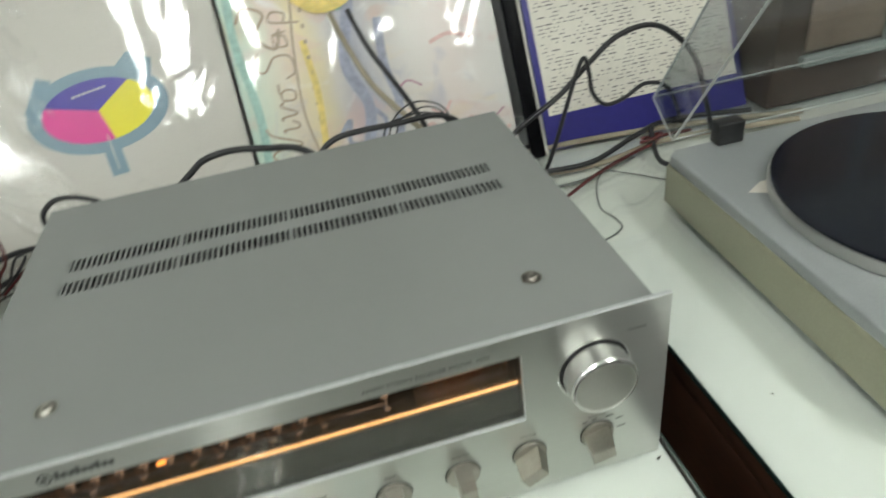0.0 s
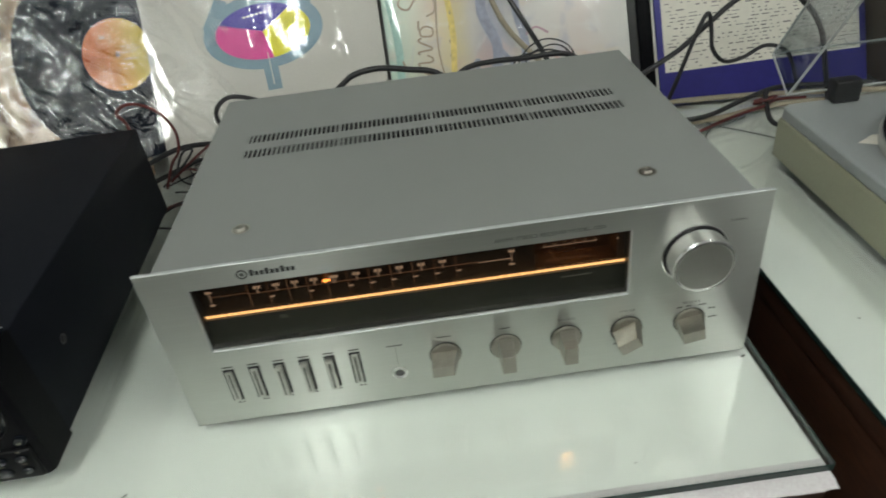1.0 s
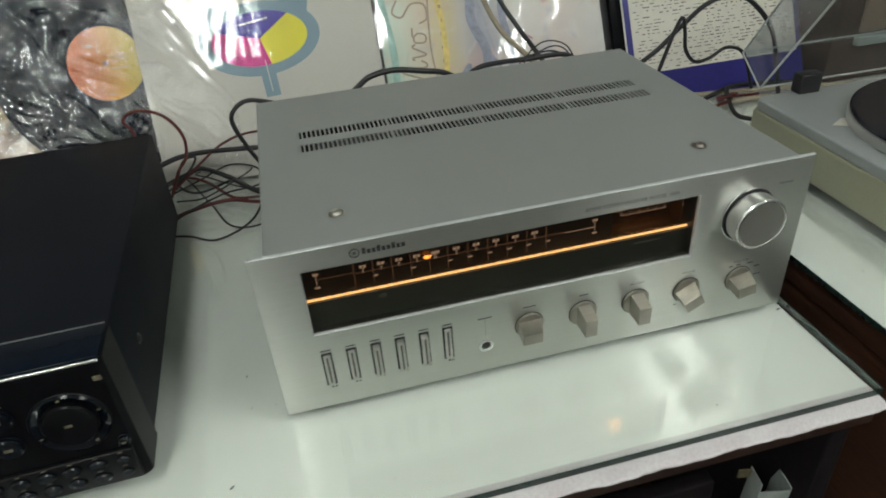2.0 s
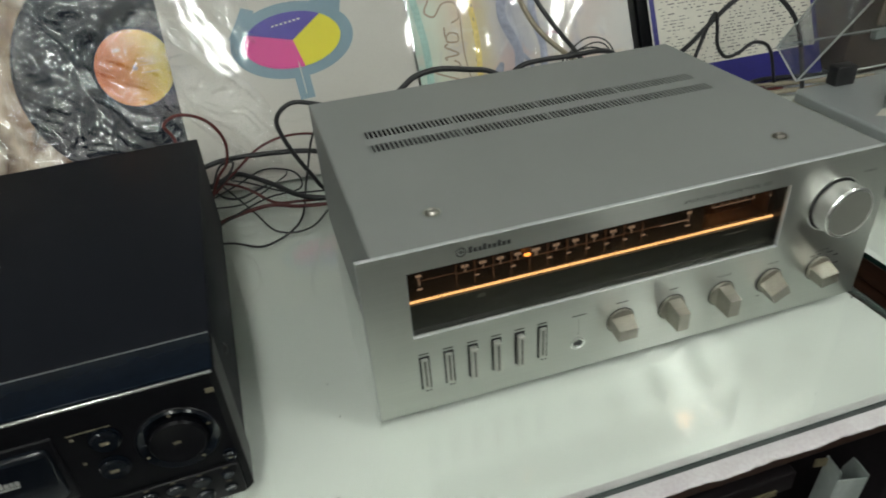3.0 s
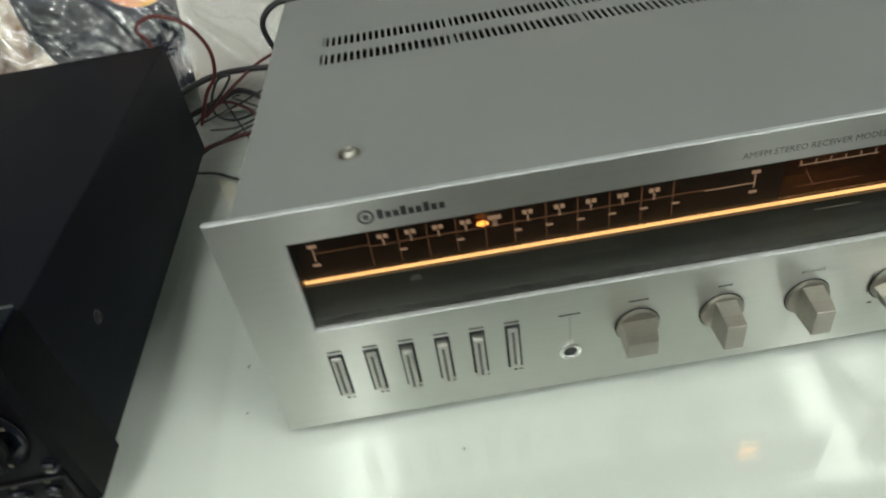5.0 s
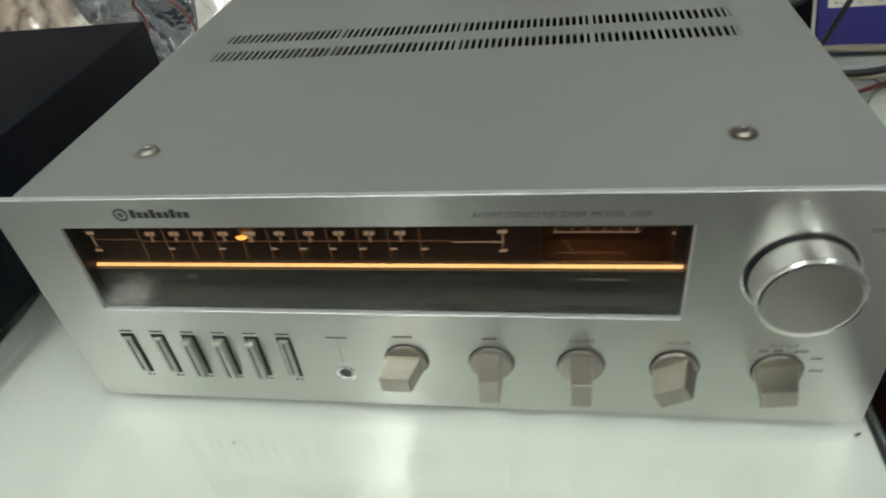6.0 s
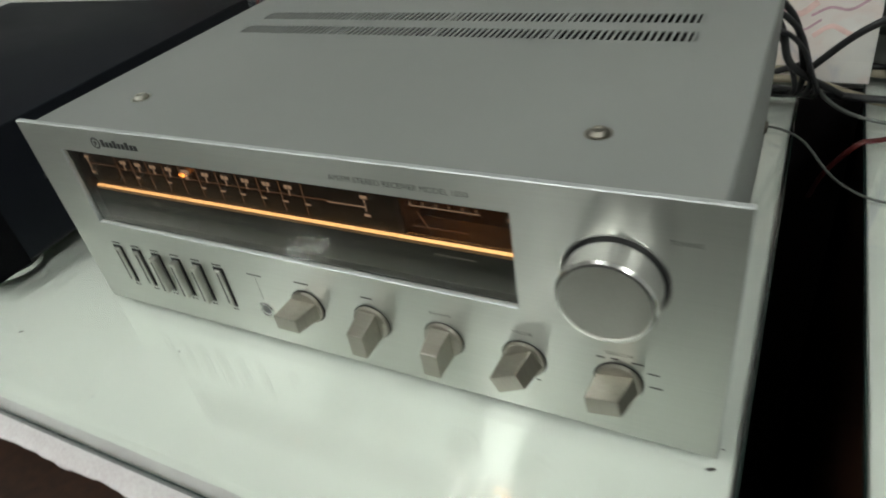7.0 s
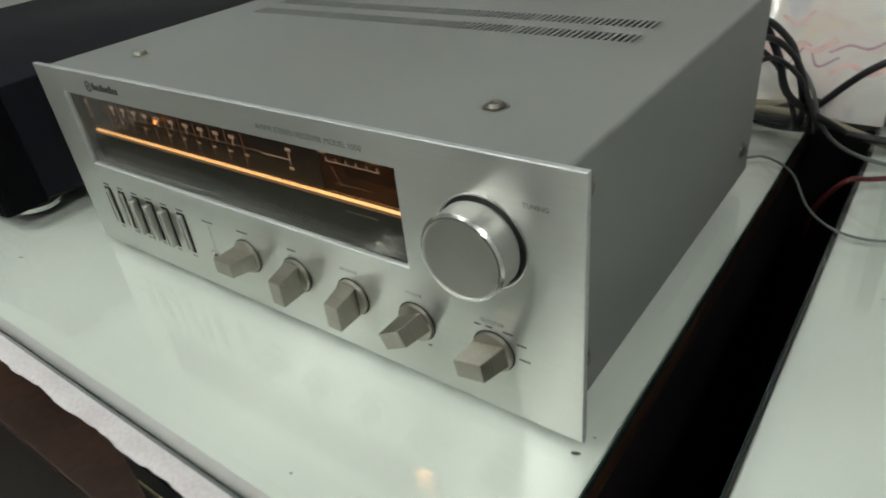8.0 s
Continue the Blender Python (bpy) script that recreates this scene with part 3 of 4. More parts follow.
for x in [0.289 + 0.0075 * k for k in range(6)]:
    part("meter_tick", flat(x - 0.0002, x + 0.0002, 0.1252, 0.1276, DY - 0.0005), "lit mark", meter)
part("meter_line", flat(0.288, 0.328, 0.1247, 0.1251, DY - 0.0005), "lit mark", meter)
part("meter_line", flat(0.288, 0.322, 0.1120, 0.1123, DY - 0.0005), "dim mark", meter)
part("meter_print", flat(0.2835, 0.2895, 0.1292, 0.1302, DY - 0.0005), "lit mark", meter)
part("meter_print", flat(0.3200, 0.3280, 0.1292, 0.1300, DY - 0.0005), "dim mark", meter)
nd = part("meter_needle", box(-0.00025, 0.00025, -0.0003, 0, 0, 0.017), "dim mark", meter, at=Matrix.Translation((0.2985, DY - 0.0007, 0.1108)) @ Matrix.Rotation(radians(-30), 4, "Y") @ Matrix.Diagonal((1, 1, 0.75, 1)))
for z in (0.1235, 0.1295):
    part("indicator", flat(0.3425, 0.3438, z, z + 0.0012, DY - 0.0005), "lit mark", meter)
for x0, x1, z0, z1 in ((0.0885, 0.0935, 0.0980, 0.0989), (0.0875, 0.0945, 0.0962, 0.0969), (0.300, 0.324, 0.0972, 0.0980)):
    part("dial_print", flat(x0, x1, z0, z1, DY - 0.0036), "print dim", dial)

# round tuning knob in its ring
KX, KZ = 0.3975, 0.1098
knob = part("tuning_knob", lathe([(0.0205, -0.001), (0.0216, 0.0015), (0.0224, 0.0020), (0.0224, 0.0152), (0.0214, 0.0166), (0.0204, 0.0169)], 64, "-y"), "knob side", receiver, "large aluminium tuning knob", Matrix.Translation((KX, -0.0012, KZ)))
part("knob_face", lathe([(0.0204, 0.0169), (0.0198, 0.0164), (0, 0.0162)], 64, "-y"), "knob face", knob, "flat turned aluminium face")
part("knob_rim", lathe([(0.0224, 0.0146), (0.0227, 0.0153), (0.0217, 0.0168), (0.0204, 0.0170)], 64, "-y"), "chrome", knob, "polished chamfered rim")
part("knob_ring", lathe([(0.0250, 0), (0.0250, 0.0008), (0.0244, 0.0011), (0.0236, 0.0004), (0.0234, 0.0)], 64, "-y"), "edge", receiver, "thin bright ring", Matrix.Translation((KX, -0.0001, KZ)))
part("knob_well", lathe([(0.0236, 0.0003), (0, 0.0003)], 64, "-y"), "black", receiver, "dark gap round the knob", Matrix.Translation((KX, -0.0001, KZ)))


def lever_knob(name, x, z, turn):
    """A round skirt with a tapered bar grip."""
    k = part(name, lathe([(0.0120, 0), (0.0120, 0.0016), (0.0116, 0.0024), (0.0108, 0.0028), (0, 0.0028)], 40, "-y"), "knob", receiver, "satin champagne metal lever knob", Matrix.Translation((x, -0.0003, z)))
    bm = bmesh.new()
    lo, hi = 0.0025, 0.0188
    v = [bm.verts.new(c) for c in ((-0.0060, -lo, -0.0103), (0.0060, -lo, -0.0103), (0.0060, -lo, 0.0096), (-0.0060, -lo, 0.0096),
                                   (-0.0053, -hi, -0.0116), (0.0053, -hi, -0.0116), (0.0053, -hi, 0.0052), (-0.0053, -hi, 0.0052))]
    for f in ((3, 2, 1, 0), (4, 5, 6, 7), (0, 1, 5, 4), (1, 2, 6, 5), (2, 3, 7, 6), (3, 0, 4, 7)):
        bm.faces.new([v[i] for i in f])
    bmesh.ops.recalc_face_normals(bm, faces=bm.faces[:])
    bmesh.ops.bevel(bm, geom=bm.edges[:], offset=0.0005, segments=2, affect="EDGES", profile=0.5)
    g = part("grip", bm, "knob", k, at=Matrix.Rotation(radians(turn), 4, "Y"))
    part("shadow_gap", lathe([(0.0127, 0), (0.0127, 0.0002), (0, 0.0002)], 36, "-y"), "black", k)
    return k


KNOBS = [(0.2065, 90), (0.2540, 0), (0.3020, 0), (0.3500, 62), (0.4000, 80)]
for x, turn in KNOBS:
    lever_knob("control_knob", x, 0.0448, turn)
# push buttons
for i in range(6):
    x = 0.0398 + 0.01942 * i
    proud = 0.0058 if i in (2, 3, 4) else 0.0022
    b = part("push_button", box(x - 0.0028, x + 0.0028, -proud, -0.0003, 0.0290, 0.0590, 0.0007), "knob face", receiver, "slim grey metal push button")
    part("button_frame", box(x - 0.0042, x + 0.0042, -0.0004, 0.0002, 0.0276, 0.0604), "black", receiver)
    part("button_groove", box(x - 0.0008, x + 0.0008, -proud - 0.0001, -proud + 0.0003, 0.031, 0.057), "grey ink", b)
jack = part("phones_jack", lathe([(0.0063, 0), (0.0063, 0.0009), (0.0052, 0.0014), (0.0040, 0.0010), (0.0036, 0.0004)], 30, "-y"), "chrome", receiver, "chrome headphone socket", Matrix.Translation((0.1687, 0, 0.0322)))
part("jack_hole", lathe([(0.0037, 0.0005), (0, 0.0005)], 24, "-y"), "black", jack)


def print_on_panel(text, x, z, size, material="ink", centre=True):
    bm = lettering(text, size)
    if centre:
        wid = max(v.co.x for v in bm.verts) - min(v.co.x for v in bm.verts)
        bmesh.ops.translate(bm, verts=bm.verts[:], vec=(-wid / 2, 0, 0))
    return part("printed_word", bm, material, receiver, at=Matrix.Translation((x, -0.0002, z)) @ FRONT)


print_on_panel("AM/FM STEREO RECEIVER MODEL 1050", 0.2905, 0.1428, 0.0046, "grey ink")
print_on_panel("TUNING", 0.4265, 0.1335, 0.0034, "grey ink")
print_on_panel("SELECTOR", 0.4000, 0.0622, 0.0030, "grey ink")
print_on_panel("VOLUME", 0.3500, 0.0622, 0.0030, "grey ink")
print_on_panel("BALANCE", 0.3020, 0.0622, 0.0030, "grey ink")
# maker's mark: a ring and plain shapes
mk = part("maker_mark", lathe([(0.0040, 0), (0.0040, 0.0002), (0.0027, 0.0002), (0.0027, 0)], 24, "-y"), "grey ink", receiver, "dark round maker's mark with plain bar", Matrix.Translation((0.0742, -0.0001, 0.1461)))
for x0, x1, z0, z1 in [(0.0055 + 0.0036 * k, 0.0082 + 0.0036 * k, -0.0020, 0.0015 if k % 3 else 0.0030) for k in range(9)]:
    part("mark_bar", box(x0, x1, -0.0002, 0, z0, z1), "ink", mk)
part("mark_dot", lathe([(0.0016, 0.0002), (0, 0.0002)], 16, "-y"), "grey ink", mk)
# small unreadable print
for i in range(6):
    x = 0.0398 + 0.01942 * i
    part("small_print", flat(x - 0.004, x + 0.004, 0.0622, 0.0634, -0.0001, 0.0001), "grey ink", receiver)
    part("small_print", flat(x - 0.0008, x + 0.0008, 0.0240, 0.0256, -0.0001, 0.0001), "ink", receiver)
    part("small_print", flat(x + 0.0018, x + 0.0042, 0.0242, 0.0252, -0.0001, 0.0001), "grey ink", receiver)
for x0, x1, z in ((0.1625, 0.1745, 0.0605), (0.2010, 0.2120, 0.0625), (0.2500, 0.2580, 0.0625), (0.4150, 0.4215, 0.0450), (0.4140, 0.4195, 0.0540), (0.3890, 0.3930, 0.0585), (0.3960, 0.4000, 0.0590), (0.4060, 0.4120, 0.0588), (0.3560, 0.3585, 0.0300), (0.3400, 0.3425, 0.0300)):
    part("small_print", flat(x0, x1, z, z + 0.0011, -0.0001, 0.0001), "grey ink", receiver)
part("small_print", flat(0.1686, 0.1688, 0.0405, 0.0595, -0.0001, 0.0001), "grey ink", receiver)


# ---- the disc player ----
LX1, LX0, LY0, LY1, LZ = -0.1030, -0.5330, -0.0350, 0.3590, 0.1265
player = thing("disc_player", "black disc player with round jog dial, standing on four feet", "disc player", Matrix.Translation((-0.0985, -0.035, 0)) @ pose(0, 0, 0, 0, 0, 1.6) @ Matrix.Translation((0.103, 0.035, 0)))
part("case", box(LX0 + 0.004, LX1 - 0.002, 0.0030, LY1, 0.0150, LZ - 0.003, 0.0015), "black steel", player, "matt black painted steel case")
bm = outline([(LX0, 0.0025), (LX0, LY0 + 0.006), (LX0 + 0.006, LY0), (LX1 - 0.004, LY0), (LX1, LY0 + 0.004), (LX1, 0.0025)], LZ - 0.0140 - 0.0005, 0.0012)
part("front", bm, "black front", player, "glossy black plastic front", Matrix.Translation((0, 0, 0.0140)))
part("front_top", box(LX0 + 0.001, LX1 - 0.001, LY0 + 0.0015, 0.0022, LZ - 0.0004, LZ + 0.0016, 0.0008), "black strip", player, "glossy blue-black strip")
part("strip_line", box(LX0 + 0.004, LX1 - 0.002, 0.0016, 0.0024, LZ + 0.0010, LZ + 0.0020), "dull edge", player, "thin worn line along the strip")
part("trim_line", box(LX0 + 0.004, LX1 - 0.002, LY0 - 0.0006, LY0 + 0.0010, LZ - 0.0016, LZ + 0.0002, 0.0005), "edge", player, "thin bright edge line")
part("base", box(LX0 + 0.01, LX1 - 0.008, LY0 + 0.012, LY1 - 0.01, 0.0105, 0.0150), "black", player)
for x in (LX0 + 0.030, LX1 - 0.030):
    for y in (0.004, LY1 - 0.05):
        f = part("foot", lathe([(0, 0.0004), (0.018, 0.0004), (0.020, 0.002), (0.021, 0.0106), (0, 0.0106)], 28), "black", player, at=Matrix.Translation((x, y, 0)))
        part("foot_ring", lathe([(0.0212, 0.003), (0.0222, 0.004), (0.0222, 0.008), (0.0212, 0.009)], 28), "chrome", f, "bright metal ring")
# jog dial, buttons, drawer, keys
FY = LY0 - 0.0002
jog = part("jog_ring", lathe([(0.0250, 0), (0.0250, 0.0020), (0.0238, 0.0034), (0.0222, 0.0026), (0.0185, 0.0012)], 56, "-y"), "black gloss", player, "glossy black ring", Matrix.Translation((-0.1365, FY, 0.0805)))
part("jog_dial", lathe([(0.0178, 0), (0.0178, 0.0042), (0.0165, 0.0058), (0.0120, 0.0050), (0, 0.0044)], 56, "-y"), "black front", jog, "round jog dial")
part("jog_edge", lathe([(0.0253, 0.0004), (0.0259, 0.0010), (0.0253, 0.0018)], 56, "-y"), "key", jog)
part("jog_print", box(-0.003, 0.0015, -0.0050, -0.0046, -0.0010, 0.0010), "gold print", jog)
for a in (90, 20, 200, 300):
    part("jog_print", box(-0.0010, 0.0010, -0.0034, -0.0030, -0.0007, 0.0007), "gold print", jog, at=Matrix.Translation((0.0218 * math.cos(radians(a)), 0, 0.0218 * math.sin(radians(a)))))
for x, z, r in ((-0.1755, 0.0960, 0.0085), (-0.1775, 0.0715, 0.0085), (-0.1105, 0.0540, 0.0042)):
    b = part("round_button", lathe([(r * 1.12, 0), (r * 1.12, 0.0010), (r, 0.0012), (r, 0.0036), (r * 0.85, 0.0046), (0, 0.0040)], 32, "-y"), "black gloss", player, "glossy round button", Matrix.Translation((x, FY, z)))
    part("button_print", box(-r * 0.3, r * 0.3, -0.0050, -0.0044, -r * 0.12, r * 0.12), "gold print", b)
pad = part("key_panel", box(-0.2360, -0.1080, FY - 0.0030, FY + 0.001, 0.0155, 0.0455, 0.0014), "key", player, "raised key pad with small oval keys")
for r, z in enumerate((0.0385, 0.0255)):
    for c in range(7):
        x = -0.1160 - 0.0168 * c - 0.0005 * r
        rr = 0.0052 if c else 0.0036
        part("key", lathe([(rr, 0), (rr, 0.0020), (rr * 0.8, 0.0030), (0, 0.0028)], 20, "-y"), "black gloss", pad, at=Matrix.Translation((x, FY - 0.0029, z)) @ Matrix.Diagonal((1.2, 1, 0.8, 1)))
        part("key_print", box(x - 0.002, x + 0.001, FY - 0.0034, FY - 0.0030, z + 0.0054, z + 0.0062), "gold print", pad)
dr = part("disc_drawer", box(-0.4400, -0.2060, FY - 0.0060, FY + 0.002, 0.0600, 0.1040, 0.0045, 3), "black gloss", player, "rounded glossy disc drawer front")
part("drawer_rim", box(-0.4440, -0.2020, FY - 0.0016, FY + 0.002, 0.0550, 0.1085, 0.0020), "black front", player)
for k in range(9):
    part("logo_bar", box(-0.2520 + 0.0029 * k, -0.2498 + 0.0029 * k, FY - 0.0065, FY - 0.0058, 0.0840, 0.0890 if k in (0, 5) else 0.0875), "pale print", dr)
part("logo_bar", box(-0.2520, -0.2270, FY - 0.0065, FY - 0.0058, 0.0822, 0.0830), "pale print", dr)
part("front_print", box(-0.1120, -0.1070, FY - 0.0004, FY + 0.0001, 0.1100, 0.1135), "gold print", player)
part("front_print", box(-0.1950, -0.1700, FY - 0.0004, FY + 0.0001, 0.1050, 0.1056), "gold print", player)
for x, z in ((-0.1930, 0.1005), (-0.1925, 0.0790)):
    part("front_print", box(x - 0.001, x + 0.001, FY - 0.0004, FY + 0.0001, z, z + 0.002), "gold print", player)
part("side_screw", screw_head(0.0035, 0.0016), "black", player, at=pose(LX1 - 0.002, 0.055, 0.070, 0, 90, 0))


# ---- the turntable on the second table ----
TX0, TX1, TY0, TY1 = 0.637, 1.074, -0.050, 0.318
turntable = thing("turntable", "grey and olive turntable with a record and raised clear lid", "turntable", Matrix.Translation((0.623, 0.305, 0)) @ pose(0, 0, 0, 0, 0, -1.3) @ Matrix.Translation((-TX0, -TY1, 0)))


def chamfered(x0, x1, y0, y1, levels, c):
    """A stack of cut-corner outlines: height and inset."""
    bm = bmesh.new()
    loops = []
    for z, g in levels:
        a, b, d, e = x0 + g, x1 - g, y0 + g, y1 - g
        loops.append([bm.verts.new((x, y, z)) for x, y in ((a + c, d), (b - c, d), (b, d + c), (b, e - c), (b - c, e), (a + c, e), (a, e - c), (a, d + c))])
    for p, q in zip(loops, loops[1:]):
        for i in range(8):
            bm.faces.new((p[i], p[(i + 1) % 8], q[(i + 1) % 8], q[i]))
    bm.faces.new(loops[0])
    bm.faces.new(loops[-1])
    bmesh.ops.recalc_face_normals(bm, faces=bm.faces[:])
    bmesh.ops.bevel(bm, geom=[e for e in bm.edges if e.calc_face_angle(0) > 0.3], offset=0.0012, segments=2, affect="EDGES", profile=0.5)
    return smooth(bm, 40)


part("plinth", chamfered(TX0, TX1, TY0, TY1, [(0.010, 0.002), (0.0105, 0.0), (0.054, 0.0), (0.057, 0.0015)], 0.008), "plinth", turntable, "olive beige plastic plinth")
part("base_plate", box(TX0 + 0.006, TX1 - 0.006, TY0 + 0.006, TY1 - 0.006, 0.006, 0.0102), "black", turntable)
part("deck", chamfered(TX0 + 0.002, TX1 - 0.002, TY0 + 0.002, TY1 - 0.002, [(0.0572, 0.001), (0.0580, 0), (0.0690, 0), (0.0705, 0.003)], 0.009), "deck", turntable, "grey satin deck")
for x in (TX0 + 0.04, TX1 - 0.04):
    for y in (TY0 + 0.04, TY1 - 0.04):
        part("foot", lathe([(0, 0.0004), (0.016, 0.0004), (0.018, 0.0062), (0, 0.0062)], 20), "black", turntable, at=Matrix.Translation((x, y, 0)))
RX, RY = 0.814, 0.128
platter = part("platter", lathe([(0.1500, 0.0708), (0.1515, 0.0715), (0.1525, 0.0790), (0.1515, 0.0820), (0.1490, 0.0825), (0, 0.0825)], 96), "knob side", turntable, "bright aluminium platter", Matrix.Translation((RX, RY, 0)))
grooves = [(0.0500, 0.0852)]
for k in range(30):
    r = 0.056 + 0.0885 * k / 29
    grooves += [(r, 0.0856 + (0.00018 if k % 2 else 0)), ]
part("record", lathe([(0.0035, 0.0850)] + grooves + [(0.1475, 0.0857), (0.1500, 0.0850), (0.1500, 0.0828), (0, 0.0827)], 96), "vinyl", turntable, "shiny black vinyl record", Matrix.Translation((RX, RY, 0)))
part("record_label", lathe([(0.0036, 0.0857), (0.0490, 0.0857), (0.0500, 0.0853)], 64), "label blue", turntable, "pale blue record label", Matrix.Translation((RX, RY, 0)))
part("spindle", lathe([(0.0036, 0.0830), (0.0036, 0.0940), (0.0020, 0.0965), (0, 0.0968)], 20), "chrome", turntable, at=Matrix.Translation((RX, RY, 0)))
part("label_sticker", outline([(0, 0), (0.030, -0.004), (0.034, 0.024), (0.016, 0.020)], 0.0003), "cream", turntable, "small white paper sticker", pose(0.664, 0.205, 0.0708, 0, 0, -20))
part("tonearm_base", lathe([(0.026, 0.0705), (0.026, 0.084), (0.020, 0.090), (0.012, 0.105), (0, 0.106)], 32), "deck", turntable, at=Matrix.Translation((1.020, 0.250, 0)))
part("tonearm", tube([(1.020, 0.29, 0.104), (1.020, 0.19, 0.104), (1.016, 0.07, 0.102), (0.995, 0.02, 0.098)], 0.0045), "chrome", turntable)
# lid: hinged at the back, half open
lid = part("lid", box(0.001, 0.432, -0.350, -0.0005, 0.0535, 0.0560), "acrylic", turntable, "raised clear acrylic lid", pose(TX0 + 0.010, 0.322, 0.078, -55, 0, 0))
for name, c in (("lid_side", (0.001, 0.0035, -0.350, -0.0005, 0.0, 0.0533)), ("lid_side", (0.4295, 0.432, -0.350, -0.0005, 0.0, 0.0533)),
                ("lid_back", (0.0037, 0.4293, -0.003, -0.0005, 0.0, 0.0533)), ("lid_front", (0.0037, 0.4293, -0.350, -0.3475, 0.0, 0.0533))):
    part(name, box(*c), "acrylic", lid)
for c in ((0.0007, 0.0038, -0.350, -0.0005, -0.0012, -0.0002), (0.0007, 0.0038, -0.350, -0.001, 0.0562, 0.0570), (0.0037, 0.4293, -0.0036, -0.0004, 0.0562, 0.0570),
          (0.0037, 0.4293, -0.0034, -0.0004, -0.0012, -0.0002), (0.0004, 0.0010, -0.003, -0.0004, 0.0, 0.056)):
    part("lid_edge", box(*c), "acrylic edge", lid)
for o in (lid, *lid.children):
    o.visible_shadow = False
for x in (0.690, 0.990):
    part("hinge", box(x, x + 0.030, 0.298, 0.316, 0.0706, 0.096, 0.002), "black", turntable, "black plastic lid hinge")

# ---- record sleeves leaning on the wall ----
LEAN_X, SLEEVE, FOOT = 64.8, 0.945, 0.0214


def leaning(x, y):
    """The pose of a sleeve: local x to the right, y up the sleeve, z towards the viewer."""
    return pose(x, y, 0.0, LEAN_X, 0, 0) @ Matrix.Translation((0, FOOT, 0)) @ Matrix.Diagonal((SLEEVE, SLEEVE, SLEEVE, 1))


def disc(r, z0=0.0, z1=0.0004, sx=1.0, sy=1.0, a0=0.0, a1=360.0, steps=64, inner=0.0):
    """A flat printed disc, ring or sector."""
    bm = bmesh.new()
    n = max(3, int(steps * (a1 - a0) / 360))
    ang = [radians(a0 + (a1 - a0) * i / n) for i in range(n + (0 if a1 - a0 >= 360 else 1))]
    outer = [bm.verts.new((sx * r * math.cos(a), sy * r * math.sin(a), z1)) for a in ang]
    if inner:
        inn = [bm.verts.new((sx * inner * math.cos(a), sy * inner * math.sin(a), z1)) for a in ang]
        for i in range(len(ang) - (0 if a1 - a0 >= 360 else 1)):
            j = (i + 1) % len(ang)
            bm.faces.new((inn[i], outer[i], outer[j], inn[j]))
    elif a1 - a0 >= 360:
        bm.faces.new(outer)
    else:
        bm.faces.new([bm.verts.new((0, 0, z1))] + outer)
    return bm


def film(w, h, z, bulge, seed, n=26, crinkle=0.0):
    """A slack clear bag front: a sheet with soft folds."""
    bm = bmesh.new()
    def fold(u, v):
        p = Vector((u * 5.0 + v * 4.0, v * 3.4 - u * 2.0, seed))
        q = p + 0.7 * Vector((noise.noise(p * 1.3), noise.noise(p * 1.1 + Vector((5, 2, 1))), 0))
        return sum((1 - abs(noise.noise(Vector((q.x * 2 ** k * 1.6, q.y * 2 ** k * 0.7, q.z)))) * 1.8) / 1.8 ** k for k in range(4))
    g = [[bm.verts.new((w * i / n, h * j / n, z + bulge * max(0.0, math.sin(math.pi * i / n) * math.sin(math.pi * j / n)) ** 0.5 * (0.6 + 0.5 * noise.noise(Vector((i * 5.5 / n, j * 3.6 / n, seed)))) + (crinkle * fold(i / n, j / n) if crinkle else 0))) for i in range(n + 1)] for j in range(n + 1)]
    for j in range(n):
        for i in range(n):
            f = bm.faces.new((g[j][i], g[j][i + 1], g[j + 1][i + 1], g[j + 1][i]))
            f.smooth = True
    return bm


def sleeve(name, label, x, y, w, h, card, group="record sleeves"):
    t = thing(name, label, "record sleeve", leaning(x, y), group)
    part("card", box(0.004, w - 0.004, 0.001 - FOOT / SLEEVE, h - 0.003, 0.0, 0.0028, 0.0008), card, t)
    return t


# grey sleeve with a three-coloured pie
pie = sleeve("record_sleeve", "pale grey record sleeve with three-coloured pie in clear film", -0.141, 0.469, 0.343, 0.325, "sleeve grey")
PC = (0.172, 0.168)
at = lambda z, turn=0: Matrix.Translation((PC[0], PC[1], z)) @ Matrix.Rotation(radians(turn), 4, "Z")
part("pie_border", disc(0.086, sy=0.60, z1=0.0034), "steel blue", pie, at=at(0, 3))
part("pie_stem", box(-0.0105, 0.0105, -0.082, -0.045, 0.0029, 0.0033), "steel blue", pie, at=at(0, 3))
part("pie_arm", outline([(-0.085, 0.012), (-0.060, 0.052), (-0.044, 0.046), (-0.056, 0.020)], 0.0003), "steel blue", pie, at=at(0.0030, 0))
part("pie_arm", outline([(0.030, 0.046), (0.052, 0.064), (0.078, 0.050), (0.070, 0.020)], 0.0003), "steel blue", pie, at=at(0.0030, 0))
for name, a0, a1, k in (("violet_slice", 48, 152, "violet"), ("magenta_slice", 152, 277, "magenta"), ("yellow_slice", -83, 48, "yellow")):
    bm = disc(0.068, z1=0.0038, a0=a0, a1=a1)
    bmesh.ops.scale(bm, vec=(1, 0.56, 1), verts=bm.verts[:])
    part(name, bm, k, pie, at=at(0, 3))
for k in range(7):
    part("small_print", box(-0.024 + 0.0062 * k, -0.0205 + 0.0062 * k, 0.0215 + 0.0006 * k, 0.0240 + 0.0006 * k, 0.0038, 0.0040), "cream", pie, at=at(0, 3))
part("print_line", box(-0.0006, 0.0006, -0.075, -0.030, 0.0038, 0.0039), "cream", pie, at=at(0, 3))
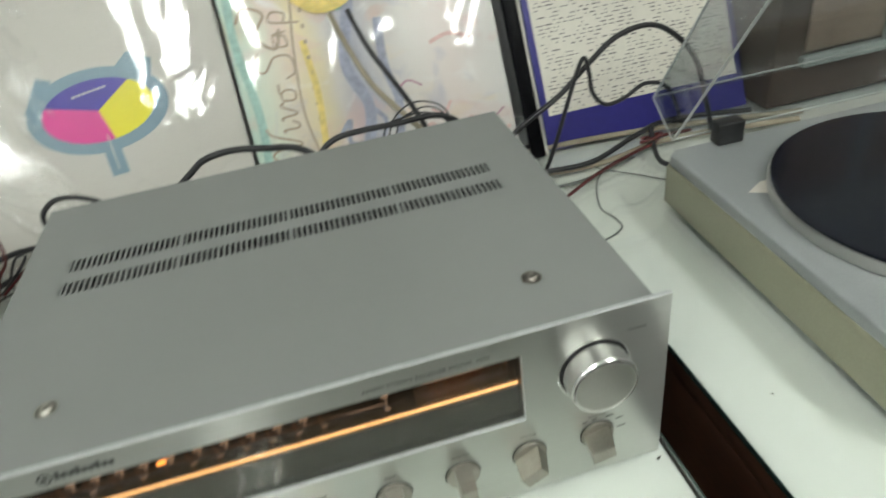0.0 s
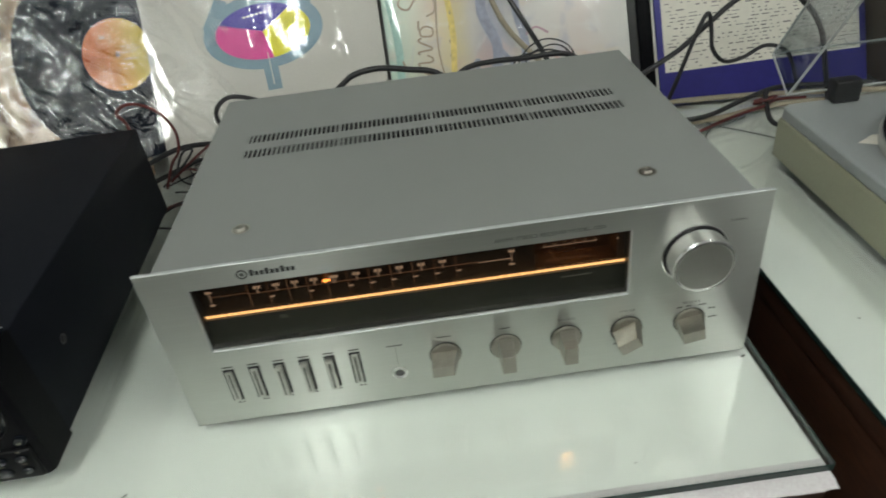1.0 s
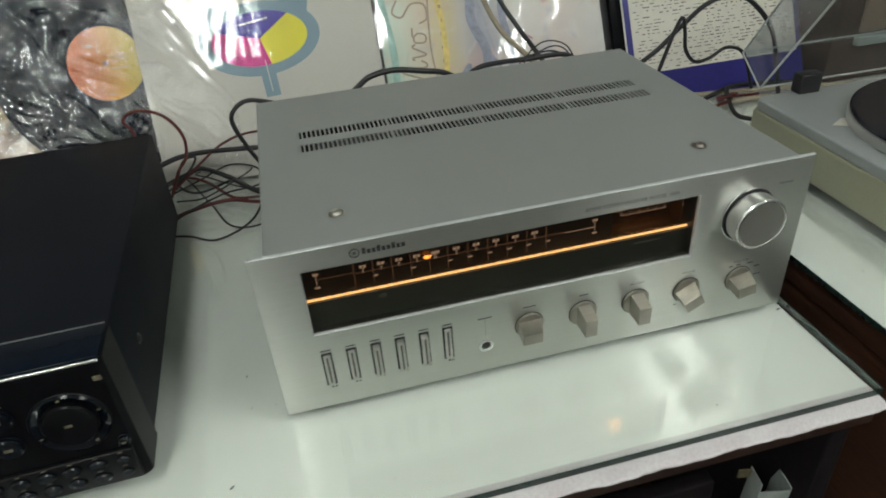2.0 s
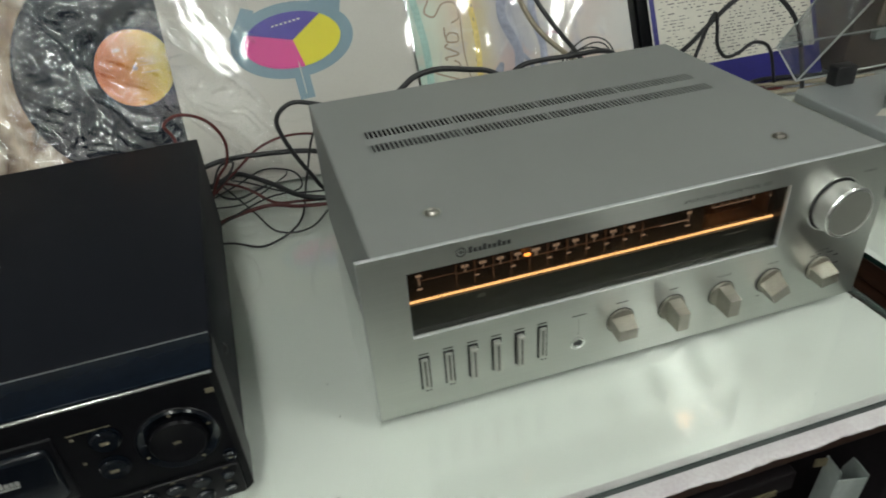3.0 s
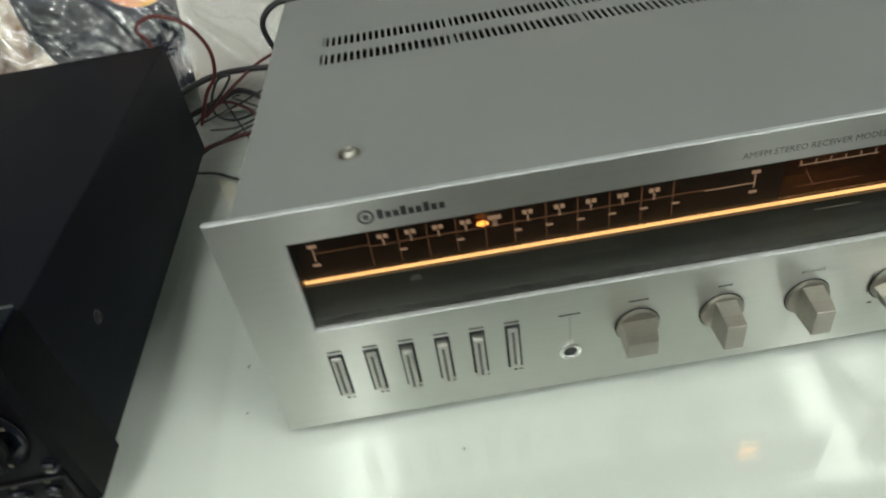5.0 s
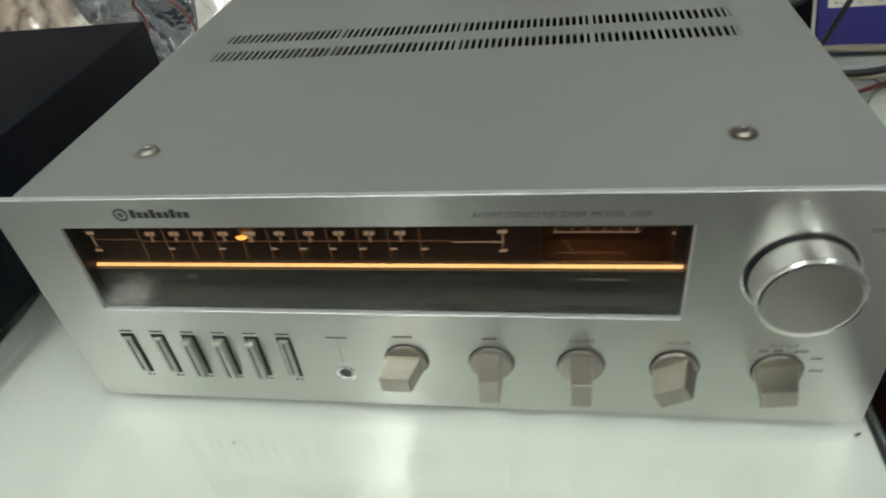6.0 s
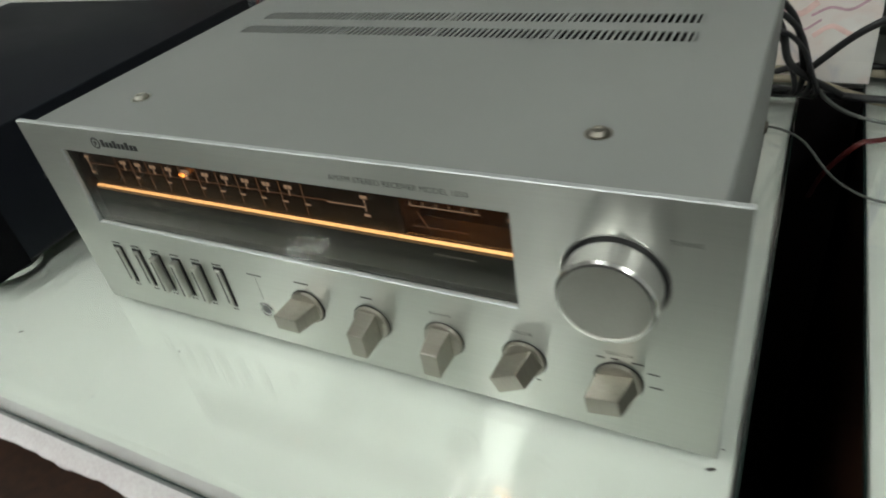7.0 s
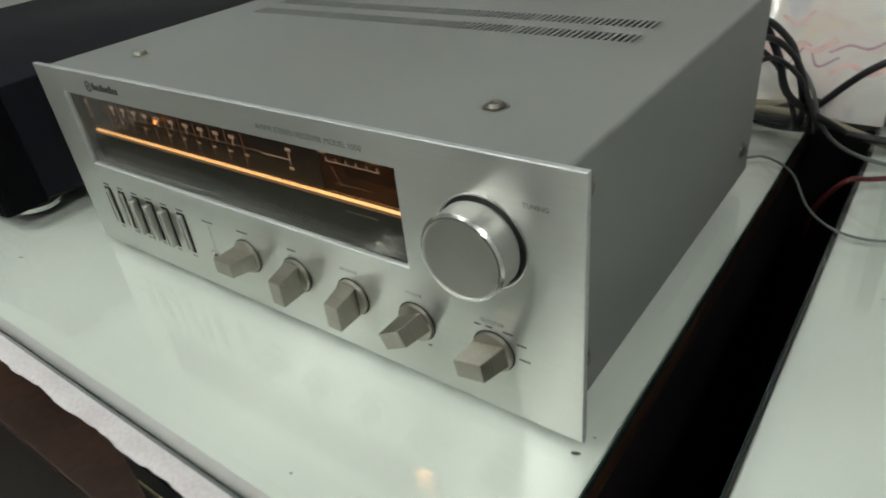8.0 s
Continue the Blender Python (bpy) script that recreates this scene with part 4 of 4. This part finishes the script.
f = part("film_bag", film(0.343, 0.325, 0.0048, 0.006, 1.0), "film", pie, "clear glossy film bag")
f.visible_shadow = False

# watercolour sleeve
wc = sleeve("record_sleeve", "white record sleeve with pastel watercolour and bronze script", 0.1803, 0.476, 0.362, 0.325, "watercolour")
SCRIPT = ([(-0.012, 0.030), (-0.004, 0.041), (0.004, 0.034), (0.011, 0.001), (0.024, 0.038), (0.034, 0.046)],
          [(0.026, 0.020), (0.030, 0.022), (0.032, 0.004), (0.037, 0.002), (0.042, 0.010)],
          [(0.042, 0.020), (0.046, 0.022), (0.051, 0.002), (0.061, 0.022), (0.066, 0.018)],
          [(0.078, 0.020), (0.069, 0.018), (0.069, 0.003), (0.079, 0.002), (0.082, 0.013), (0.077, 0.021), (0.090, 0.022)],
          [(0.130, 0.043), (0.112, 0.050), (0.106, 0.036), (0.124, 0.022), (0.124, 0.002), (0.104, -0.002), (0.096, 0.010)],
          [(0.150, 0.020), (0.138, 0.018), (0.138, 0.003), (0.150, 0.006), (0.152, 0.020), (0.156, 0.003)],
          [(0.166, -0.016), (0.168, 0.020), (0.180, 0.018), (0.178, 0.002), (0.168, 0.004)])
for pts in SCRIPT:
    part("script_stroke", tube([(x, y, 0) for x, y in pts], 0.0014, flat=0.1), "script", wc, at=pose(0.066, 0.060, 0.0031, 0, 0, 84))
for pts, r, k in (([(0.020, 0.235, 0), (0.034, 0.252, 0), (0.056, 0.240, 0), (0.040, 0.215, 0), (0.062, 0.196, 0), (0.072, 0.220, 0)], 0.0020, "script"),
                  ([(0.086, 0.05, 0), (0.078, 0.11, 0), (0.084, 0.19, 0), (0.098, 0.27, 0)], 0.0014, "script"),
                  ([(0.118, 0.070, 0), (0.134, 0.086, 0), (0.128, 0.060, 0), (0.142, 0.052, 0)], 0.003, "smoke ink"),
                  ([(0.150, 0.04, 0), (0.164, 0.10, 0), (0.146, 0.16, 0), (0.168, 0.24, 0)], 0.0075, "smoke ink"),
                  ([(0.170, 0.05, 0), (0.182, 0.075, 0), (0.170, 0.095, 0)], 0.003, "smoke ink"),
                  ([(0.196, 0.05, 0), (0.205, 0.10, 0), (0.196, 0.15, 0), (0.20, 0.21, 0)], 0.006, "smoke ink"),
                  ([(0.225, 0.045, 0), (0.240, 0.058, 0), (0.252, 0.050, 0)], 0.003, "rose ink"),
                  ([(0.262, 0.165, 0), (0.29, 0.172, 0), (0.32, 0.162, 0)], 0.003, "rose ink"),
                  ([(0.21, 0.028, 0), (0.235, 0.035, 0), (0.262, 0.026, 0)], 0.0035, "rose ink")):
    part("brush_stroke", tube(pts, r, flat=0.06), k, wc, at=Matrix.Translation((0, 0, 0.0031)))
for pts, r, k in (([(0.236, 0.046, 0), (0.252, 0.040, 0), (0.268, 0.052, 0), (0.284, 0.046, 0), (0.300, 0.058, 0)], 0.0040, "rose ink"),
                  ([(0.262, 0.030, 0), (0.276, 0.050, 0), (0.288, 0.030, 0), (0.306, 0.040, 0)], 0.0012, "plum ink"),
                  ([(0.296, 0.044, 0), (0.312, 0.052, 0), (0.330, 0.050, 0), (0.346, 0.060, 0)], 0.0014, "plum ink"),
                  ([(0.246, 0.078, 0), (0.262, 0.070, 0), (0.274, 0.084, 0)], 0.0022, "rose ink"),
                  ([(0.300, 0.024, 0), (0.316, 0.034, 0), (0.336, 0.026, 0), (0.350, 0.034, 0)], 0.0026, "rose ink"),
                  ([(0.205, 0.112, 0), (0.222, 0.122, 0), (0.240, 0.112, 0)], 0.0016, "plum ink")):
    part("brush_stroke", tube(pts, r, flat=0.05), k, wc, at=Matrix.Translation((0, 0, 0.0030)))
for pts, r, k in (([(0.105, 0.262, 0), (0.128, 0.245, 0), (0.158, 0.250, 0), (0.176, 0.272, 0)], 0.017, "amber ink"),
                  ([(0.112, 0.285, 0), (0.136, 0.268, 0), (0.160, 0.284, 0)], 0.012, "coral ink"),
                  ([(0.182, 0.285, 0), (0.186, 0.262, 0), (0.168, 0.236, 0), (0.150, 0.228, 0)], 0.0045, "teal ink"),
                  ([(0.018, 0.03, 0), (0.024, 0.12, 0), (0.016, 0.22, 0), (0.026, 0.30, 0)], 0.009, "teal ink"),
                  ([(0.098, 0.06, 0), (0.104, 0.13, 0), (0.100, 0.20, 0)], 0.007, "amber ink")):
    part("brush_stroke", tube(pts, r, flat=0.015), k, wc, at=Matrix.Translation((0, 0, 0.00285)))
for k in range(9):
    part("small_print", box(0.0925 + 0.0012 * k, 0.0965 + 0.0012 * k, 0.075 + 0.020 * k, 0.080 + 0.020 * k, 0.0029, 0.0032), "script", wc)
f = part("film_bag", film(0.362, 0.325, 0.0048, 0.010, 5.0), "film", wc, "clear glossy film bag")
f.visible_shadow = False

# a dark sleeve seen edge on between two others
dk = thing("record_sleeve", "black record sleeve seen nearly edge on", "record sleeve", leaning(0.5331, 0.480), "record sleeves")
part("card", box(0, 0.020, -FOOT / SLEEVE, 0.318, -0.004, 0.006, 0.0015), "black front", dk)
part("spine", box(0.0205, 0.0245, -FOOT / SLEEVE, 0.318, -0.004, 0.003, 0.0008), "sleeve grey", dk)

# text sheet with a blue border
tx = thing("record_sleeve", "cream text-covered record sleeve with royal blue border", "record sleeve", leaning(0.5608, 0.490), "record sleeves")
part("card", box(0.0, 0.318, -FOOT / SLEEVE, 0.315, 0.0, 0.0028, 0.0008), "royal blue", tx)
part("text_field", box(0.010, 0.308, 0.026, 0.305, 0.0028, 0.0033), "cream", tx)
rnd = random.Random(4)
bm = bmesh.new()
for r in range(52):
    y = 0.030 + r * 0.0052
    x = 0.014 + rnd.random() * 0.01
    while x < 0.300:
        ln = rnd.choice((0.003, 0.004, 0.006, 0.008, 0.012))
        hgt = rnd.choice((0.0010, 0.0013, 0.0018))
        if rnd.random() < 0.68:
            v = [bm.verts.new(c) for c in ((x, y, 0.0036), (min(x + ln, 0.304), y, 0.0036), (min(x + ln, 0.304), y + hgt, 0.0036), (x, y + hgt, 0.0036))]
            bm.faces.new(v)
        x += ln + rnd.uniform(0.002, 0.008)
tagged(part("text_print", bm, "soot", tx), kind="stuff")

# brown picture sleeve with a record in a crinkled bag before it
br = sleeve("record_sleeve", "brown and cream picture sleeve in clear film", -0.474, 0.490, 0.330, 0.320, "brown cover")
f = part("film_bag", film(0.330, 0.320, 0.0048, 0.006, 9.0, 60, 0.0025), "film", br, "clear glossy film bag")
f.visible_shadow = False
rec = thing("bagged_record", "black record with orange and yellow label in crinkled clear bag", "record", leaning(-0.180, 0.479))
part("vinyl", lathe([(0.0038, 0), (0.150, 0), (0.151, 0.0008), (0.150, 0.0016), (0.0038, 0.0016)], 96), "blue vinyl", rec, "blue-black vinyl disc", Matrix.Translation((0, 0.160, 0.0)))
part("label", disc(0.0505, z1=0.0021, inner=0.0036), "label orange", rec, "orange to yellow label", Matrix.Translation((0, 0.160, 0.0)))
for x0, x1, y0, y1 in ((-0.022, -0.013, 0.184, 0.188), (-0.008, -0.006, 0.178, 0.188), (0.006, 0.030, 0.170, 0.1712), (0.006, 0.034, 0.166, 0.1672), (0.006, 0.028, 0.162, 0.1632), (0.008, 0.030, 0.152, 0.1532), (-0.004, 0.006, 0.117, 0.1185)):
    part("label_print", box(x0, x1, y0, y1, 0.0021, 0.0024), "script", rec)
f = part("film_bag", film(0.325, 0.338, 0.0030, 0.004, 3.0, 170, 0.0065), "crinkled film", rec, "crinkled clear film bag", Matrix.Translation((-0.162, -0.020, 0)))
f.visible_shadow = False

# things behind the turntable
cab = thing("wooden_box", "dark brown wooden box behind the turntable", "box")
part("body", box(0.872, 1.47, 0.46, 0.62, 0.0, 0.34, 0.003), "dark brown", cab)
part("front_panel", box(0.915, 1.455, 0.454, 0.4595, 0.075, 0.325, 0.002), "brown box", cab)
part("trim", box(0.91, 1.46, 0.448, 0.4595, 0.055, 0.070, 0.002), "grey metal", cab)
part("post", box(1.03, 1.045, 0.442, 0.4535, 0.071, 0.330, 0.002), "grey metal", cab)

# below the table edge
rail = thing("metal_bracket", "grey folded metal bracket below the table", "bracket", pose(0.420, -0.084, -0.150, 0, 3, -10) @ Matrix.Diagonal((0.72, 0.9, 1, 1)))
bm = bmesh.new()
box(-0.020, 0.020, -0.002, 0.0, -0.30, 0.0, 0.0006, bm=bm)
box(-0.022, -0.0202, -0.002, 0.022, -0.30, 0.012, 0.0006, bm=bm)
box(0.0202, 0.022, -0.002, 0.030, -0.30, 0.004, 0.0006, bm=bm)
part("channel", bm, "grey metal", rail)
part("tab", box(-0.040, -0.0223, 0.018, 0.020, 0.000, 0.011, 0.0005), "dull strip", rail)
ur = thing("shelf_rail", "dark rail with a dull strip under the table", "rail")
part("rail", box(-1.25, 0.36, -0.075, -0.060, -0.150, -0.125, 0.002), "black wood", ur)
part("strip", box(-1.25, 0.34, -0.0775, -0.0752, -0.148, -0.140, 0.001), "dull strip", ur)

# added clutter: a made-up dark case that fills the space below the table
deck = thing("cassette_deck", "dark equipment case on the shelf below the table", "equipment")
part("case", box(-0.06, 0.34, -0.045, 0.26, -0.399, -0.262, 0.003), "black steel", deck)
part("front", box(-0.062, 0.342, -0.052, -0.0455, -0.398, -0.260, 0.002), "black front", deck)
part("trim", box(-0.05, 0.33, -0.0545, -0.0522, -0.300, -0.294, 0.0008), "dull strip", deck, "dull brass trim strip")
for k in range(6):
    part("button", box(0.06 + 0.03 * k, 0.08 + 0.03 * k, -0.0565, -0.0522, -0.345, -0.332, 0.001), "grey metal", deck)
for x in (-0.03, 0.31):
    for y in (-0.02, 0.23):
        part("foot", lathe([(0, -0.40), (0.012, -0.40), (0.013, -0.3988), (0, -0.3988)], 16), "black", deck, at=Matrix.Translation((x, y, 0)))


# ---- crumbs and scratches on the glass ----
rnd = random.Random(12)
bm = bmesh.new()
for x, y, r in ((0.448, -0.004, 0.0022), (0.060, -0.072, 0.0007), (-0.030, 0.022, 0.0010), (-0.034, 0.062, 0.0012), (0.072, -0.083, 0.0010), (-0.010, 0.020, 0.0009), (0.452, 0.010, 0.0010), (0.56, 0.02, 0.0015), (0.555, 0.20, 0.0010), (-0.045, -0.055, 0.0018), (0.10, -0.03, 0.0008), (0.33, -0.09, 0.0009)):
    c = bmesh.new()
    bmesh.ops.create_icosphere(c, subdivisions=1, radius=r)
    for v in c.verts:
        v.co *= rnd.uniform(0.6, 1.2)
    join(bm, c, Matrix.Translation((x, y, 0.0002)) @ Matrix.Rotation(rnd.uniform(0, 3), 4, "Z") @ Matrix.Diagonal((1.4, 0.5, 0.3, 1)))
tagged(part("dust", bm, "crumb"), "scattered dark crumbs on the glass table top", "dust", kind="stuff")


# ---- cables ----
def cable(points, radius, material, label, name="cable", flat=1.0):
    ob = part(name, tube(points, radius * 0.85, 8, 8, flat), material)
    return tagged(ob, label, "cable", "loose cables")


BLACK, RED = "black rubber cable lying behind the receiver", "thin dark red wire in a tangle"
THIN, TAUPE, GREY = "thin black wire looping over the table", "taupe twin speaker cable along the table", "thin grey wire lying on the table"
# tangle between the player and the receiver
cable([(-0.150, 0.384, 0.055), (-0.140, 0.404, 0.105), (-0.147, 0.404, 0.128), (-0.127, 0.404, 0.137), (-0.101, 0.404, 0.125), (-0.087, 0.404, 0.098), (-0.091, 0.404, 0.070), (-0.105, 0.404, 0.053), (-0.122, 0.404, 0.020)], 0.0022, "red wire", RED)
cable([(0.062, 0.348, 0.127), (0.020, 0.380, 0.133), (-0.006, 0.380, 0.137), (-0.024, 0.380, 0.120), (-0.017, 0.380, 0.088), (0.003, 0.380, 0.046), (0.024, 0.382, 0.016), (0.083, 0.369, 0.010)], 0.0032, "rubber", BLACK)
cable([(-0.168, 0.452, 0.030), (-0.109, 0.456, 0.050), (-0.042, 0.448, 0.053), (0.024, 0.432, 0.049), (0.070, 0.395, 0.030), (0.103, 0.372, 0.012)], 0.0040, "rubber", BLACK)
cable([(-0.150, 0.447, 0.012), (-0.108, 0.454, 0.024), (-0.086, 0.464, 0.026), (-0.047, 0.426, 0.022), (-0.013, 0.379, 0.020), (0.034, 0.365, 0.014), (0.093, 0.360, 0.010)], 0.0040, "rubber", BLACK)
cable([(-0.129, 0.499, 0.006), (-0.111, 0.473, 0.010), (-0.075, 0.388, 0.008), (-0.050, 0.333, 0.0035), (-0.012, 0.326, 0.0035), (0.020, 0.364, 0.006), (0.054, 0.387, 0.010)], 0.0014, "rubber", THIN)
cable([(-0.123, 0.360, 0.006), (-0.095, 0.369, 0.016), (-0.054, 0.391, 0.020), (-0.012, 0.401, 0.020), (-0.015, 0.447, 0.022), (-0.052, 0.471, 0.022), (-0.090, 0.451, 0.016), (-0.131, 0.430, 0.010)], 0.0014, "rubber", THIN)
cable([(-0.133, 0.337, 0.003), (-0.101, 0.328, 0.0025), (-0.065, 0.308, 0.0025), (-0.022, 0.342, 0.006), (-0.003, 0.412, 0.022), (0.016, 0.413, 0.082), (0.033, 0.364, 0.113)], 0.0017, "rubber", THIN)
cable([(-0.121, 0.422, 0.004), (-0.083, 0.404, 0.012), (-0.043, 0.434, 0.016), (-0.024, 0.473, 0.012), (-0.062, 0.495, 0.010), (-0.096, 0.464, 0.020), (-0.072, 0.405, 0.038), (-0.025, 0.386, 0.024), (0.024, 0.395, 0.012)], 0.0013, "rubber", THIN)
cable([(-0.139, 0.473, 0.004), (-0.107, 0.459, 0.018), (-0.077, 0.431, 0.018), (-0.047, 0.388, 0.014), (-0.015, 0.381, 0.012), (0.034, 0.373, 0.010)], 0.0022, "red wire", RED)
cable([(-0.132, 0.369, 0.004), (-0.099, 0.378, 0.010), (-0.055, 0.386, 0.012), (-0.017, 0.372, 0.010), (0.034, 0.364, 0.008)], 0.0030, "red wire", RED)
cable([(-0.121, 0.421, 0.020), (-0.085, 0.434, 0.044), (-0.053, 0.461, 0.057), (-0.016, 0.461, 0.067), (0.024, 0.429, 0.074), (0.053, 0.364, 0.074)], 0.0020, "red wire", RED)
cable([(-0.140, 0.439, 0.006), (-0.101, 0.421, 0.039), (-0.086, 0.437, 0.054), (-0.105, 0.449, 0.046), (-0.116, 0.438, 0.020), (-0.092, 0.421, 0.012), (-0.053, 0.447, 0.010)], 0.0018, "rubber", THIN)
# behind the receiver
cable([(0.051, 0.345, 0.054), (0.091, 0.371, 0.105), (0.130, 0.380, 0.135), (0.147, 0.380, 0.145), (0.175, 0.380, 0.148), (0.209, 0.380, 0.142), (0.242, 0.380, 0.133), (0.277, 0.367, 0.105), (0.307, 0.330, 0.073)], 0.0042, "rubber", BLACK)
cable([(0.238, 0.338, 0.093), (0.259, 0.372, 0.122), (0.279, 0.380, 0.135), (0.309, 0.380, 0.138), (0.346, 0.380, 0.137), (0.394, 0.380, 0.136), (0.423, 0.380, 0.115), (0.440, 0.380, 0.086), (0.452, 0.388, 0.052), (0.494, 0.421, 0.014)], 0.0038, "rubber", BLACK)
for dx, dz, r in ((0.0, 0.0, 0.0011), (0.008, -0.007, 0.0011), (-0.006, -0.012, 0.0014)):
    cable([(0.329 + dx, 0.348, 0.092), (0.339 + dx, 0.376, 0.134), (0.360 + dx, 0.380, 0.154 + dz), (0.384 + dx * 0.5, 0.380, 0.154 + dz), (0.404, 0.380, 0.137 + dz), (0.414, 0.364, 0.092)], r, "rubber", THIN)
cable([(0.309, 0.508, 0.231), (0.323, 0.491, 0.187), (0.340, 0.466, 0.150), (0.368, 0.429, 0.120), (0.394, 0.380, 0.096)], 0.0042, "taupe wire", "brown-grey cable hanging before the record sleeves")
cable([(0.330, 0.508, 0.231), (0.344, 0.491, 0.188), (0.364, 0.466, 0.151), (0.379, 0.429, 0.123), (0.394, 0.372, 0.085)], 0.0038, "rubber", "black cable hanging before the record sleeves")
for k, (x0, z1) in enumerate(((0.423, 0.122), (0.430, 0.108), (0.418, 0.100), (0.436, 0.092))):
    cable([(x0 - 0.02, 0.323, z1 - 0.012), (x0, 0.361, z1), (x0 + 0.020, 0.384, z1 - 0.020), (x0 + 0.031, 0.390, z1 - 0.045), (x0 + 0.038, 0.402, 0.034 - 0.004 * k), (x0 + 0.026, 0.424, 0.010), (x0 - 0.03, 0.45, 0.006)], 0.0034 - 0.0003 * k, "rubber", BLACK)
# arch and loops by the turntable
cable([(0.463, 0.455, 0.020), (0.503, 0.443, 0.065), (0.559, 0.443, 0.098), (0.597, 0.444, 0.129), (0.635, 0.444, 0.156), (0.680, 0.444, 0.161), (0.718, 0.443, 0.137), (0.740, 0.433, 0.103), (0.752, 0.423, 0.050), (0.767, 0.427, 0.008)], 0.0040, "rubber", "black cable standing up in an arch")
cable([(0.532, 0.428, 0.006), (0.543, 0.417, 0.050), (0.558, 0.418, 0.093), (0.573, 0.419, 0.135), (0.582, 0.419, 0.148), (0.588, 0.419, 0.127), (0.592, 0.418, 0.103), (0.611, 0.422, 0.083), (0.642, 0.434, 0.080), (0.675, 0.442, 0.089), (0.712, 0.450, 0.071), (0.746, 0.464, 0.010)], 0.0031, "rubber", "black cable standing up in a bent loop")
cable([(0.393, 0.473, 0.010), (0.462, 0.482, 0.012), (0.540, 0.491, 0.0052), (0.618, 0.487, 0.0052), (0.733, 0.469, 0.0052), (0.902, 0.426, 0.006)], 0.0046, "taupe wire", TAUPE)
cable([(0.403, 0.446, 0.016), (0.463, 0.448, 0.014), (0.531, 0.425, 0.006), (0.607, 0.419, 0.0052), (0.716, 0.437, 0.0052), (0.883, 0.408, 0.006)], 0.0046, "taupe wire", TAUPE)
cable([(0.414, 0.419, 0.020), (0.463, 0.424, 0.014), (0.524, 0.419, 0.012), (0.591, 0.416, 0.012), (0.663, 0.446, 0.016), (0.731, 0.473, 0.014), (0.843, 0.454, 0.010)], 0.0040, "rubber", BLACK)
cable([(0.484, 0.388, -0.075), (0.491, 0.357, -0.03), (0.510, 0.347, 0.004), (0.529, 0.360, 0.004), (0.586, 0.391, 0.008), (0.642, 0.411, 0.012), (0.678, 0.421, 0.014), (0.703, 0.442, 0.010), (0.747, 0.446, 0.006)], 0.0026, "red wire", "dark red wire across the gap between tables")
cable([(0.689, 0.446, 0.024), (0.682, 0.432, 0.018), (0.671, 0.393, 0.006), (0.681, 0.371, 0.0045), (0.711, 0.354, 0.0045)], 0.0040, "rubber", BLACK)
cable([(0.679, 0.437, 0.010), (0.662, 0.423, 0.018), (0.680, 0.414, 0.026), (0.694, 0.432, 0.020), (0.674, 0.446, 0.010)], 0.0026, "red wire", RED)
cable([(0.591, 0.419, 0.004), (0.607, 0.403, 0.0015), (0.632, 0.378, 0.0015), (0.660, 0.347, 0.0015)], 0.0011, "grey wire", GREY)
cable([(0.394, 0.341, 0.004), (0.428, 0.361, 0.003), (0.444, 0.370, 0.003), (0.469, 0.351, 0.002), (0.492, 0.300, 0.), (0.513, 0.272, 0.0015), (0.536, 0.266, 0.0015), (0.561, 0.278, 0.0015), (0.565, 0.297, 0.0015), (0.560, 0.329, 0.0015), (0.582, 0.384, 0.0015), (0.611, 0.410, 0.004)], 0.0013, "grey wire", GREY)
cable([(0.423, 0.468, 0.049), (0.445, 0.451, 0.057), (0.462, 0.430, 0.046), (0.477, 0.421, 0.016), (0.508, 0.396, 0.006), (0.562, 0.392, 0.0025), (0.650, 0.419, 0.0025)], 0.0022, "grey wire", "thin grey wire across the gap between tables")
cable([(0.423, 0.456, 0.012), (0.450, 0.475, 0.016), (0.486, 0.496, 0.016), (0.550, 0.502, 0.006), (0.686, 0.498, 0.0045)], 0.0038, "rubber", BLACK)
